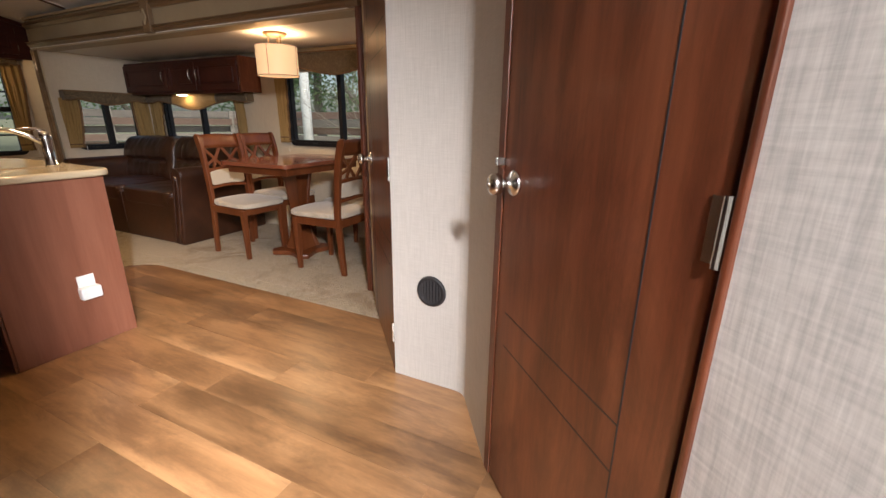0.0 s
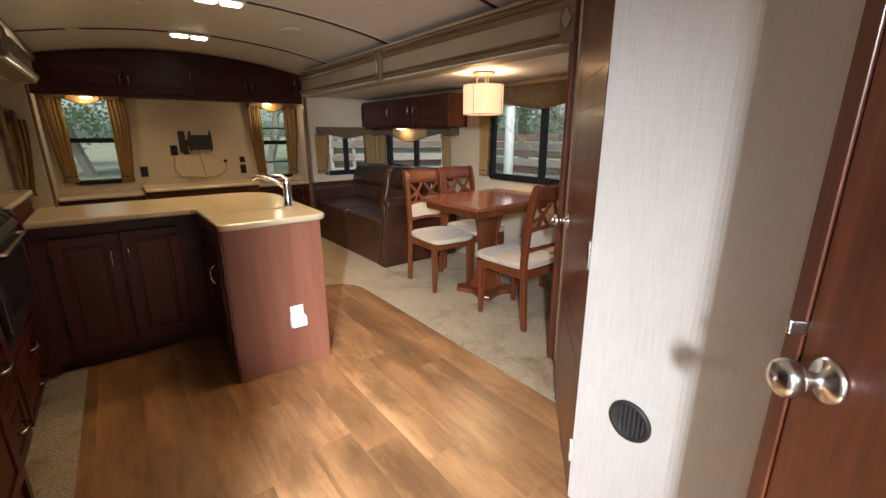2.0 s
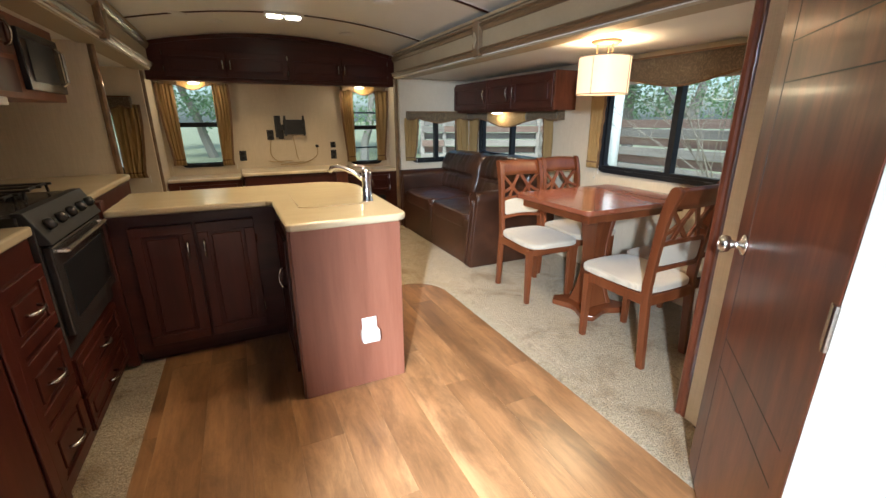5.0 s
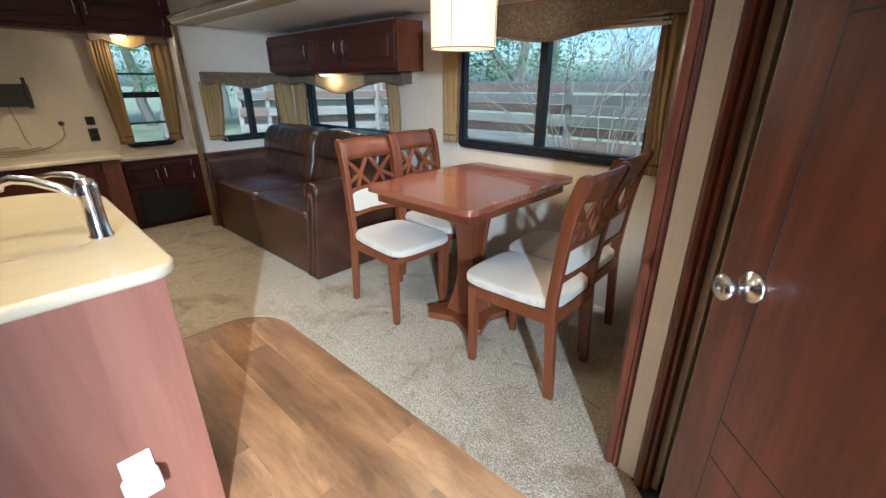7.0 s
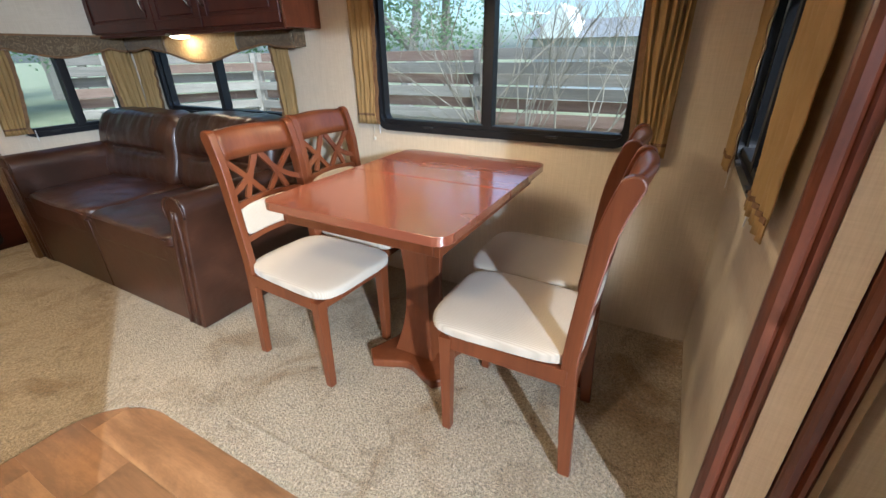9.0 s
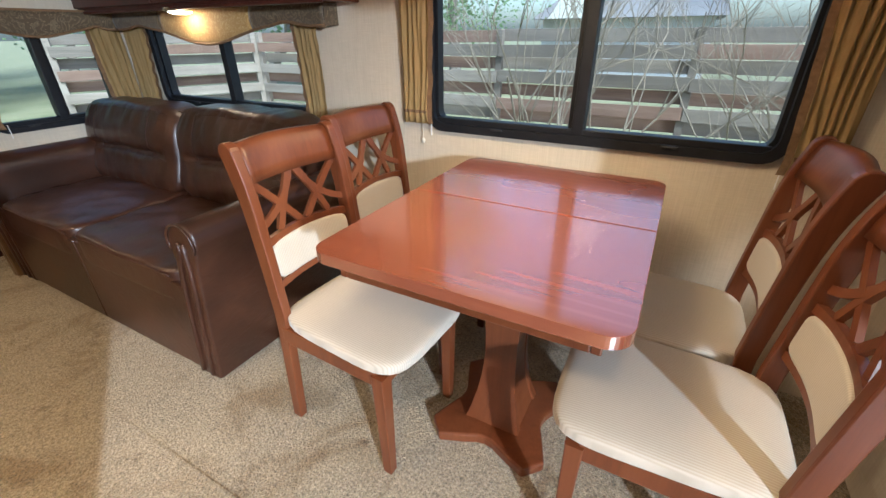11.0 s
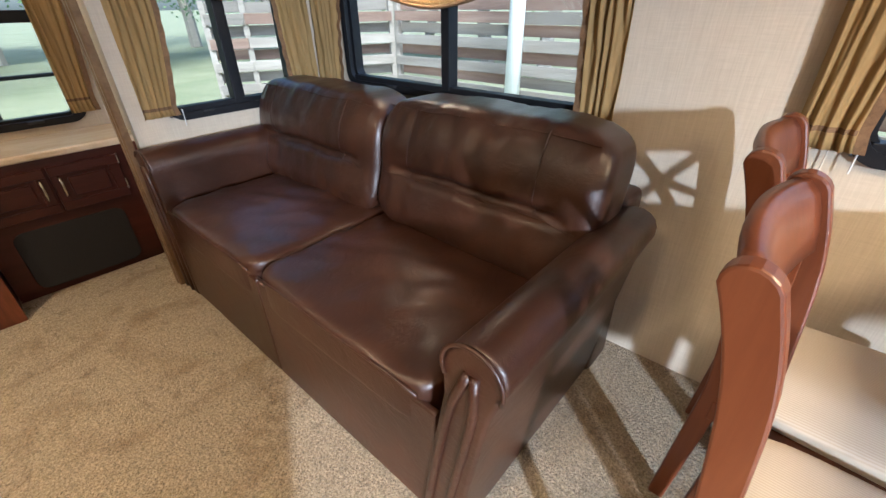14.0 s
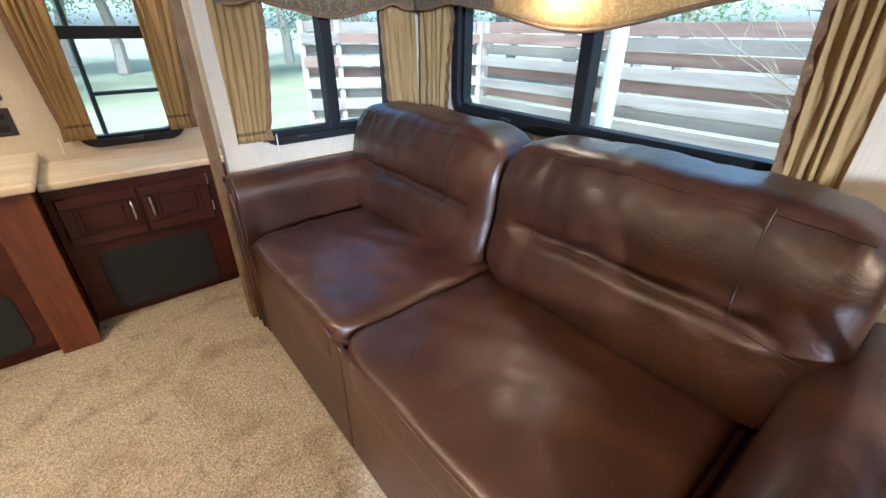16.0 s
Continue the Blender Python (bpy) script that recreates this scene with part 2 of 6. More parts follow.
def add_figure(m, strength):
    """Arched flat-sawn figure over a plain wood."""
    n, l = m.node_tree.nodes, m.node_tree.links
    p = n["Principled BSDF"]
    old = p.inputs["Base Color"].links[0].from_socket
    w = n.new("ShaderNodeTexWave")
    w.wave_type, w.bands_direction = "BANDS", "X"
    w.inputs["Scale"].default_value, w.inputs["Distortion"].default_value = 7, 18
    w.inputs["Detail"].default_value, w.inputs["Detail Scale"].default_value = 1.5, 0.45
    l.new(coords(n, l, (1, 0.16, 1)), w.inputs["Vector"])
    r = ramp(n, ((0.70, (1, 1, 1)), (0.96, (1 + strength, 1 + 1.5 * strength, 1 + 1.8 * strength))))
    l.new(w.outputs["Fac"], r.inputs[0])
    l.new(mix_rgb(n, l, 1.0, old, r.outputs[0], "MULTIPLY"), p.inputs["Base Color"])


add_figure(TABLE_WOOD, 0.10)
MOULD = wood("gilt_brown_moulding", (0.075, 0.040, 0.019), (0.15, 0.092, 0.046), (0.23, 0.155, 0.085), "y", 0.32, 0.25)
FASCIA = speckled("fascia_board", (0.30, 0.24, 0.155), (0.40, 0.33, 0.22), 4, 0.45, fine=40)
TAN_TRIM = speckled("tan_trim", (0.34, 0.25, 0.15), (0.44, 0.34, 0.22), 6, 0.5)
PLANK = wood("vinyl_plank", (0.13, 0.060, 0.024), (0.29, 0.148, 0.062), (0.43, 0.245, 0.114), "y", 0.32, 0.45, 0.6, per_object=0.16, blotch=0.45)
PLANK.node_tree.nodes["Principled BSDF"].inputs["Coat Roughness"].default_value = 0.36
PLANK.node_tree.nodes["Principled BSDF"].inputs["Specular IOR Level"].default_value = 0.75
CARPET = carpet_mat("beige_carpet")
LEATHER = leather_mat("brown_leather")
SEAT_CLOTH = ribbed_cloth("cream_ribbed_cloth")
CURTAIN = speckled("mustard_curtain", (0.33, 0.21, 0.075), (0.46, 0.32, 0.135), 12, 0.8, stretch=(1, 1, 0.2), relief=0.0004)
CURTAIN_BACKLIT = (0.50, 0.35, 0.14)
LACE = speckled("brown_lace_edge", (0.10, 0.055, 0.025), (0.26, 0.15, 0.07), 70, 0.8, relief=0.001)
SCROLL_DARK = scroll_cloth("brown_scroll_cloth", (0.095, 0.065, 0.035), (0.25, 0.19, 0.11))
SCROLL_GOLD = scroll_cloth("gold_scroll_cloth", (0.42, 0.25, 0.075), (0.62, 0.46, 0.20))
BLACK = speckled("black_frame", (0.008, 0.009, 0.012), (0.016, 0.017, 0.02), 20, 0.38)
for socket, value in (("Roughness", 0.45), ("Specular IOR Level", 0.22)):
    BLACK.node_tree.nodes["Principled BSDF"].inputs[socket].default_value = value
GAP_SHADE = speckled("gap_shade", (0.022, 0.006, 0.004), (0.035, 0.010, 0.006), 30, 0.8)
BLACK_PLASTIC = speckled("black_plastic", (0.012, 0.012, 0.014), (0.026, 0.026, 0.028), 30, 0.5)
MESH_CLOTH = speckled("speaker_cloth", (0.006, 0.006, 0.008), (0.016, 0.016, 0.019), 300, 0.9)
CHROME = speckled("chrome", (0.75, 0.75, 0.77), (0.85, 0.85, 0.86), 10, 0.17, 1.0)
NICKEL = speckled("brushed_nickel", (0.55, 0.53, 0.49), (0.68, 0.66, 0.62), 30, 0.24, 1.0)
WHITE = speckled("white_plastic", (0.74, 0.74, 0.73), (0.82, 0.82, 0.81), 10, 0.4)
GLASS = glass_mat("window_glass")
WHITE_CLOTH = speckled("cream_shade_cloth", (0.60, 0.55, 0.46), (0.70, 0.65, 0.56), 12, 0.85)
WORKTOP = counter_mat("solid_surface_cream", (0.43, 0.355, 0.235), (0.46, 0.385, 0.26), (0.49, 0.415, 0.285))
STONE_TOP = counter_mat("travertine_top", (0.50, 0.40, 0.28), (0.64, 0.55, 0.42), (0.76, 0.69, 0.56))
SHADE_CLOTH = glow("lit_shade_cloth", (1.0, 0.72, 0.40), 0.46)
LENS = glow("lit_lens", (1.0, 0.88, 0.66), 6)
STEEL_DARK = speckled("dark_appliance", (0.02, 0.02, 0.022), (0.04, 0.04, 0.043), 8, 0.22)
WHITE_METAL = speckled("pale_pole", (0.74, 0.73, 0.68), (0.84, 0.83, 0.79), 5, 0.6)
CABLE = speckled("tan_cable", (0.36, 0.26, 0.13), (0.46, 0.34, 0.18), 20, 0.6)
FENCE_LIGHT = wood("weathered_board", (0.18, 0.15, 0.122), (0.26, 0.22, 0.182), (0.34, 0.30, 0.255), "y", 0.85, 0.0, per_object=0.28)
FENCE_RED = wood("stained_board", (0.15, 0.085, 0.06), (0.24, 0.15, 0.11), (0.32, 0.22, 0.17), "y", 0.85, 0.0, per_object=0.25)
GRASS = speckled("thin_grass", (0.11, 0.125, 0.055), (0.25, 0.235, 0.145), 0.7, 0.95, relief=0.02, fine=30)
BARK = speckled("grey_bark", (0.17, 0.145, 0.12), (0.33, 0.29, 0.25), 12, 0.9, relief=0.004)
LEAF = speckled("leaf_green", (0.09, 0.15, 0.07), (0.17, 0.26, 0.13), 4, 0.6)


def let_through(m, color, share):
    """Lets part of the light pass a thin leaf."""
    n, l = m.node_tree.nodes, m.node_tree.links
    t, mx = n.new("ShaderNodeBsdfTranslucent"), n.new("ShaderNodeMixShader")
    t.inputs[0].default_value, mx.inputs[0].default_value = (*color, 1), share
    l.new(n["Principled BSDF"].outputs[0], mx.inputs[1])
    l.new(t.outputs[0], mx.inputs[2])
    l.new(mx.outputs[0], n["Material Output"].inputs[0])


let_through(LEAF, (0.30, 0.42, 0.20), 0.5)
let_through(CURTAIN, CURTAIN_BACKLIT, 0.3)
TWIG = speckled("pale_twig", (0.15, 0.118, 0.082), (0.34, 0.285, 0.215), 12, 0.9, relief=0.002)
SIDING = speckled("pale_siding", (0.46, 0.46, 0.47), (0.55, 0.55, 0.56), 2, 0.7)
ROOFING = speckled("grey_shingle", (0.13, 0.125, 0.13), (0.22, 0.21, 0.21), 5, 0.9)


# ---------------------------------------------------------------- mesh helpers
def part(name, bm, mat, parent=None, label="", smooth=False):
    """Links a bmesh as one mesh object, under a thing or a part."""
    me = bpy.data.meshes.new(name)
    if smooth:
        for f in bm.faces:
            f.smooth = True
    bm.normal_update()
    bm.to_mesh(me)
    bm.free()
    me.materials.append(mat)
    ob = new(name, me)
    if parent is not None:
        ob.parent = parent
    if label:
        tagged(ob, label)
    return ob


def thing(name, label, category, m=None, group="", kind=""):
    ob = new(name)
    ob.empty_display_size = 0.05
    if m is not None:
        ob.matrix_basis = m
    return tagged(ob, label, category, group, kind)


def setting(name, bm, mat, label, category, smooth=False):
    return tagged(part(name, bm, mat, smooth=smooth), label, category, kind="structure")


def box(bm, x0, y0, z0, x1, y1, z1, bevel=0.0, seg=2):
    x0, x1, y0, y1, z0, z1 = min(x0, x1), max(x0, x1), min(y0, y1), max(y0, y1), min(z0, z1), max(z0, z1)
    r = bmesh.ops.create_cube(bm, size=1, matrix=Matrix.LocRotScale(((x0 + x1) / 2, (y0 + y1) / 2, (z0 + z1) / 2), None, (x1 - x0, y1 - y0, z1 - z0)))
    if bevel:
        edges = {e for v in r["verts"] for e in v.link_edges}
        bmesh.ops.bevel(bm, geom=list(edges), offset=bevel, segments=seg, affect="EDGES", profile=0.5)
    return bm


def B(*boxes, bevel=0.0, seg=2):
    bm = bmesh.new()
    for b in boxes:
        box(bm, *b, bevel=bevel, seg=seg)
    return bm


def prism(bm, outline, lift, base=(0, 0, 0), u=(1, 0, 0), v=(0, 1, 0)):
    """Extrudes an outline, given on the axes u and v from base, by the vector lift."""
    base, u, v, lift = Vector(base), Vector(u), Vector(v), Vector(lift)
    lo = [bm.verts.new(base + u * a + v * b) for a, b in outline]
    hi = [bm.verts.new(w.co + lift) for w in lo]
    n = len(lo)
    faces = [bm.faces.new(lo), bm.faces.new(hi[::-1])]
    faces += [bm.faces.new((lo[i], hi[i], hi[(i + 1) % n], lo[(i + 1) % n])[::-1]) for i in range(n)]
    bmesh.ops.recalc_face_normals(bm, faces=faces)
    return bm


def P(outline, lift, base=(0, 0, 0), u=(1, 0, 0), v=(0, 1, 0), bevel=0.0, seg=2):
    bm = prism(bmesh.new(), outline, lift, base, u, v)
    if bevel:
        edges = [e for e in bm.edges if len(e.link_faces) == 2 and e.calc_face_angle(0) > 0.7]
        bmesh.ops.bevel(bm, geom=edges, offset=bevel, segments=seg, affect="EDGES", profile=0.5)
    return bm


def rounded(w, h, r, n=5):
    """The outline of a rectangle w by h with rounded corners, round its middle."""
    out = []
    for cx, cy, a0 in ((w / 2 - r, h / 2 - r, 0), (-w / 2 + r, h / 2 - r, 90), (-w / 2 + r, -h / 2 + r, 180), (w / 2 - r, -h / 2 + r, 270)):
        out += [(cx + r * math.cos(radians(a0 + 90 * i / n)), cy + r * math.sin(radians(a0 + 90 * i / n))) for i in range(n + 1)]
    return out


def ring(bm, outer, inner, lift, base, u, v):
    """A flat frame between two outlines with as many points each."""
    base, u, v, lift = Vector(base), Vector(u), Vector(v), Vector(lift)
    rows = [[bm.verts.new(base + u * a + v * b + d) for a, b in o] for o, d in ((outer, 0 * lift), (outer, lift), (inner, lift), (inner, 0 * lift))]
    n, faces = len(outer), []
    for k in range(4):
        a, b = rows[k], rows[(k + 1) % 4]
        faces += [bm.faces.new((a[i], a[(i + 1) % n], b[(i + 1) % n], b[i])) for i in range(n)]
    bmesh.ops.recalc_face_normals(bm, faces=faces)
    return bm


def tube(bm, points, radius, n=8, taper=1.0, flat=1.0):
    """A round rod along points."""
    points = [Vector(p) for p in points]
    rings, side = [], None
    for i, p in enumerate(points):
        d = (points[min(i + 1, len(points) - 1)] - points[max(i - 1, 0)]).normalized()
        if side is None:
            side = d.orthogonal().normalized()
        side = (side - d * side.dot(d)).normalized()
        up = d.cross(side)
        r = radius * (1 + (taper - 1) * i / max(len(points) - 1, 1))
        rings.append([bm.verts.new(p + side * (r * math.cos(2 * math.pi * k / n)) + up * (r * flat * math.sin(2 * math.pi * k / n))) for k in range(n)])
    for a, b in zip(rings, rings[1:]):
        for k in range(n):
            bm.faces.new((a[k], a[(k + 1) % n], b[(k + 1) % n], b[k]))
    bm.faces.new(rings[0][::-1]), bm.faces.new(rings[-1])
    return bm


def T(points, radius, n=8, taper=1.0, flat=1.0):
    return tube(bmesh.new(), points, radius, n, taper, flat)


def bar(bm, points, width, depth, face):
    """A bar of rectangular section along points; face: the way its broad side looks, fixed."""
    points, face = [Vector(p) for p in points], Vector(face).normalized()
    rings = []
    for i, p in enumerate(points):
        d = (points[min(i + 1, len(points) - 1)] - points[max(i - 1, 0)]).normalized()
        s = d.cross(face).normalized() * (width / 2)
        f = face * (depth / 2)
        rings.append([bm.verts.new(p + a) for a in (s + f, -s + f, -s - f, s - f)])
    for a, b in zip(rings, rings[1:]):
        for k in range(4):
            bm.faces.new((a[k], a[(k + 1) % 4], b[(k + 1) % 4], b[k]))
    bm.faces.new(rings[0][::-1]), bm.faces.new(rings[-1])
    bmesh.ops.recalc_face_normals(bm, faces=bm.faces)
    return bm


def lathe(bm, profile, n=20, m=None):
    """Turns a profile of (radius, height) round the z axis."""
    m = m or Matrix()
    rings = [[bm.verts.new(m @ Vector((r * math.cos(2 * math.pi * k / n), r * math.sin(2 * math.pi * k / n), z))) for k in range(n)] for r, z in profile]
    for a, b in zip(rings, rings[1:]):
        for k in range(n):
            bm.faces.new((a[k], a[(k + 1) % n], b[(k + 1) % n], b[k]))
    bm.faces.new(rings[0][::-1]), bm.faces.new(rings[-1])
    bmesh.ops.recalc_face_normals(bm, faces=bm.faces)
    return bm


def pillow(sx, sy, sz, power=4.0, n=14, shape=None):
    """A soft cushion: a rounded block round the origin, moved on by shape(x, y, z) with values from -1 to 1."""
    bm = bmesh.new()
    bmesh.ops.create_cube(bm, size=2)
    bmesh.ops.subdivide_edges(bm, edges=bm.edges[:], cuts=n, use_grid_fill=True)
    for v in bm.verts:
        c = v.co
        k = (abs(c.x) ** power + abs(c.y) ** power + abs(c.z) ** power) ** (1 / power)
        c = c / k
        c = Vector((c.x * sx / 2, c.y * sy / 2, c.z * sz / 2))
        v.co = shape(c) if shape else c
    return bm


def sheet(fn, nu, nv, thick=0.0, direction=(1, 0, 0)):
    """A cloth from fn(u, v), u and v from 0 to 1, with some thickness."""
    bm = bmesh.new()
    d = Vector(direction) * thick
    grids = []
    for off in (Vector(), d):
        grids.append([[bm.verts.new(Vector(fn(i / nu, j / nv)) + off) for j in range(nv + 1)] for i in range(nu + 1)])
    a, b = grids
    for i in range(nu):
        for j in range(nv):
            bm.faces.new((a[i][j], a[i + 1][j], a[i + 1][j + 1], a[i][j + 1]))
            bm.faces.new((b[i][j], b[i][j + 1], b[i + 1][j + 1], b[i + 1][j]))
    for i in range(nu):
        bm.faces.new((a[i][0], b[i][0], b[i + 1][0], a[i + 1][0]))
        bm.faces.new((a[i][nv], a[i + 1][nv], b[i + 1][nv], b[i][nv]))
    for j in range(nv):
        bm.faces.new((a[0][j], a[0][j + 1], b[0][j + 1], b[0][j]))
        bm.faces.new((a[nu][j], b[nu][j], b[nu][j + 1], a[nu][j + 1]))
    bmesh.ops.recalc_face_normals(bm, faces=bm.faces)
    return bm


# ---------------------------------------------------------------- plan
L, R = -0.12, 2.45          # main side walls
TRIM_X = 2.31               # front of the dining slide's trim
SLIDE_X = 3.29              # window wall of the dining slide
Y0, Y1 = 1.955, 5.80        # ends of the dining slide
BACK = 6.52                 # rear wall
SLIDE_Z = 1.715             # ceiling of the slides
EDGE_Z, MID_Z = 1.985, 2.135  # main ceiling, at the walls and in the middle
LEFT_SLIDE_X = -0.72


def arch(x):
    k = (x - (L + R) / 2) / ((R - L) / 2)
    return MID_Z - (MID_Z - EDGE_Z) * k * k


def wall_with_holes(bm, origin, u, v, normal, width, height, holes, thick=0.05):
    """A wall panel on axes u, v from origin, thickness against normal, with rectangular holes (u0, v0, u1, v1)."""
    us = sorted({0, width, *(h[0] for h in holes), *(h[2] for h in holes)})
    vs = sorted({0, height, *(h[1] for h in holes), *(h[3] for h in holes)})
    o, u, v, nrm = Vector(origin), Vector(u), Vector(v), Vector(normal)
    grid = {}

    def vert(i, j, k):
        if (i, j, k) not in grid:
            grid[i, j, k] = bm.verts.new(o + u * us[i] + v * vs[j] - nrm * (thick * k))
        return grid[i, j, k]

    def solid(i, j):
        if not (0 <= i < len(us) - 1 and 0 <= j < len(vs) - 1):
            return False
        a, b = (us[i] + us[i + 1]) / 2, (vs[j] + vs[j + 1]) / 2
        return not any(h[0] < a < h[2] and h[1] < b < h[3] for h in holes)

    for i in range(len(us) - 1):
        for j in range(len(vs) - 1):
            if not solid(i, j):
                continue
            bm.faces.new([vert(i, j, 0), vert(i + 1, j, 0), vert(i + 1, j + 1, 0), vert(i, j + 1, 0)])
            bm.faces.new([vert(i, j, 1), vert(i, j + 1, 1), vert(i + 1, j + 1, 1), vert(i + 1, j, 1)])
            for (di, dj), (a, b) in {(-1, 0): ((i, j), (i, j + 1)), (1, 0): ((i + 1, j + 1), (i + 1, j)), (0, -1): ((i + 1, j), (i, j)), (0, 1): ((i, j + 1), (i + 1, j + 1))}.items():
                if not solid(i + di, j + dj):
                    bm.faces.new([vert(*a, 0), vert(*b, 0), vert(*b, 1), vert(*a, 1)])
    bmesh.ops.recalc_face_normals(bm, faces=bm.faces)
    return bm


def flat_wall(name, origin, u, normal, width, height, holes, mat, label, thick=0.05):
    return setting(name, wall_with_holes(bmesh.new(), origin, u, (0, 0, 1), normal, width, height, holes, thick), mat, label, "wall")


# windows: (along0, z0, along1, z1)
W_DINING = (2.335, 0.865, 3.585, 1.60)
W_SOFA = (4.25, 0.855, 5.51, 1.36)
W_END = (2.50, 0.775, 3.13, 1.33)
W_NEAR = (2.52, 0.88, 3.16, 1.42)
W_TVL = (0.015, 0.765, 0.47, 1.66)
W_TVR = (1.925, 0.712, 2.325, 1.62)
W_LEFT_END = (-0.69, 0.80, -0.31, 1.36)

# ---------------------------------------------------------------- setting
flat_wall("wall_rear", (L, BACK, 0), (1, 0, 0), (0, -1, 0), R - L, 2.2, [(W_TVL[0] - L, W_TVL[1], W_TVL[2] - L, W_TVL[3]), (W_TVR[0] - L, W_TVR[1], W_TVR[2] - L, W_TVR[3])], WALL, "cream linen-textured rear wall with two tall windows")
flat_wall("wall_right_rear", (R, Y1 + 0.005, 0), (0, 1, 0), (-1, 0, 0), BACK - Y1, 2.2, [], WALL, "short cream side wall beside the rear window")
flat_wall("wall_slide_windows", (SLIDE_X, Y0 - 0.05, 0), (0, 1, 0), (-1, 0, 0), Y1 - Y0 + 0.1, 1.80, [(w[0] - Y0 + 0.05, w[1], w[2] - Y0 + 0.05, w[3]) for w in (W_DINING, W_SOFA)], WALL, "cream linen-textured slide-out wall with two wide windows")
flat_wall("wall_slide_rear_end", (TRIM_X + 0.04, Y1, 0), (1, 0, 0), (0, -1, 0), SLIDE_X - TRIM_X - 0.04, 1.80, [(W_END[0] - TRIM_X - 0.04, W_END[1], W_END[2] - TRIM_X - 0.04, W_END[3])], WALL, "cream end wall of the slide-out behind the sofa")
flat_wall("wall_slide_near_end", (TRIM_X, Y0, 0), (1, 0, 0), (0, 1, 0), SLIDE_X - TRIM_X, 1.80, [(W_NEAR[0] - TRIM_X, W_NEAR[1], W_NEAR[2] - TRIM_X, W_NEAR[3])], WALL, "cream end wall of the slide-out beside the dining chairs")
# above the slides
setting("wall_header_right", B((R, 0.4, SLIDE_Z + 0.012, R + 0.05, BACK, 2.3)), WALL, "wall above the slide-out opening", "wall")
setting("wall_header_left", B((L - 0.05, 0.9, SLIDE_Z + 0.012, L, BACK, 2.3)), WALL, "wall above the kitchen slide-out opening", "wall")
# kitchen slide
flat_wall("wall_kitchen", (LEFT_SLIDE_X, 0.95, 0), (0, 1, 0), (1, 0, 0), 4.95, 1.80, [], WALL, "cream wall behind the kitchen cabinets")
flat_wall("wall_kitchen_rear_end", (LEFT_SLIDE_X, 5.85, 0), (1, 0, 0), (0, -1, 0), L - LEFT_SLIDE_X, 1.80, [(W_LEFT_END[0] - LEFT_SLIDE_X, W_LEFT_END[1], W_LEFT_END[2] - LEFT_SLIDE_X, W_LEFT_END[3])], WALL, "cream end wall of the kitchen slide-out with a window")
flat_wall("wall_left_rear", (L, 5.90, 0), (0, 1, 0), (1, 0, 0), BACK - 5.90, 2.2, [], WALL, "short cream side wall beside the rear window")
setting("wall_kitchen_partition", B((LEFT_SLIDE_X, 4.36, 0, -0.125, 4.40, SLIDE_Z), bevel=0.002), WALL, "cream partition at the end of the kitchen counter", "wall")
# hall
# out of view; the opening is kept narrow to cut the lamp beam
flat_wall("wall_entry", (-0.22, -0.92, 0), (0, 1, 0), (1, 0, 0), 1.87, 2.2, [(0.71, 0.0, 1.03, 1.93)], WALL_PALE, "unseen entry wall with an opening narrowed to shape the daylight")
setting("wall_hall_left", B((-0.34, 0.95, 0, -0.14, 1.00, 2.2)), WALL, "narrow wall between entry and pantry", "wall")
setting("wall_hall_end", B((-0.39, -0.97, 0, 1.0, -0.92, 2.2)), WALL_PALE, "end wall of the hall", "wall")

DOOR_DIR, DOOR_OUT = Vector((0.738, 0.675, 0)).normalized(), Vector((-0.675, 0.738, 0)).normalized()
LATCH = Vector((1.152, 0.712, 0))
HINGE = LATCH - DOOR_DIR * 0.620


def along_wall(name, a, b, thick, z0, z1, mat, label, category="wall", kind=True):
    """A wall between two plan points; the room lies on the left of the way from a to b."""
    a, b = Vector((*a, 0)), Vector((*b, 0))
    d = (b - a).normalized()
    n = Vector((d.y, -d.x, 0)) * thick
    bm = prism(bmesh.new(), [(0, 0), ((b - a).length, 0), ((b - a).length, thick), (0, thick)], (0, 0, z1 - z0), a + Vector((0, 0, z0)), d, n.normalized())
    return setting(name, bm, mat, label, category) if kind else bm


g0 = HINGE - DOOR_DIR * 0.023
along_wall("wall_hall_pale", (g0.x - 0.627, g0.y - 0.574), (g0.x, g0.y), 0.05, 0, 2.2, WALL_PALE, "pale grey linen-textured hall wall beside the door")
setting("wall_above_door", prism(bmesh.new(), [(0, 0), (0.80, 0), (0.80, 0.05), (0, 0.05)], (0, 0, 0.26), g0 + Vector((0, 0, 1.94)), DOOR_DIR, -DOOR_OUT), WALL_PALE, "strip of wall above the hall door", "wall")

# vent wall with a rounded return towards the hall door
outline = [Vector((1.503, 1.290)), Vector((1.503, 0.995))]
c = Vector((1.428, 0.995))
outline += [c + 0.075 * Vector((math.cos(radians(a)), math.sin(radians(a)))) for a in (-10, -22, -34, -46, -55)]
end = LATCH.xy + Vector((0.022, 0.024))
outline += [end]
setting("wall_vent", P([(p.x, p.y) for p in outline] + [(1.22, 0.60), (1.57, 0.60), (1.57, 1.29)], (0, 0, 2.2)), WALL_VENT, "cream linen-textured wall with a round floor-level vent", "wall", smooth=False)
along_wall("wall_jamb_strip", (2.221, 1.860), (2.230, 1.918), 0.05, 0, 2.2, WALL, "narrow cream strip between door frame and slide-out trim")
along_wall("wall_above_closet_door", (1.515, 1.298), (2.20, 1.83), 0.04, 1.95, 2.2, WALL, "strip of wall above the closet door")

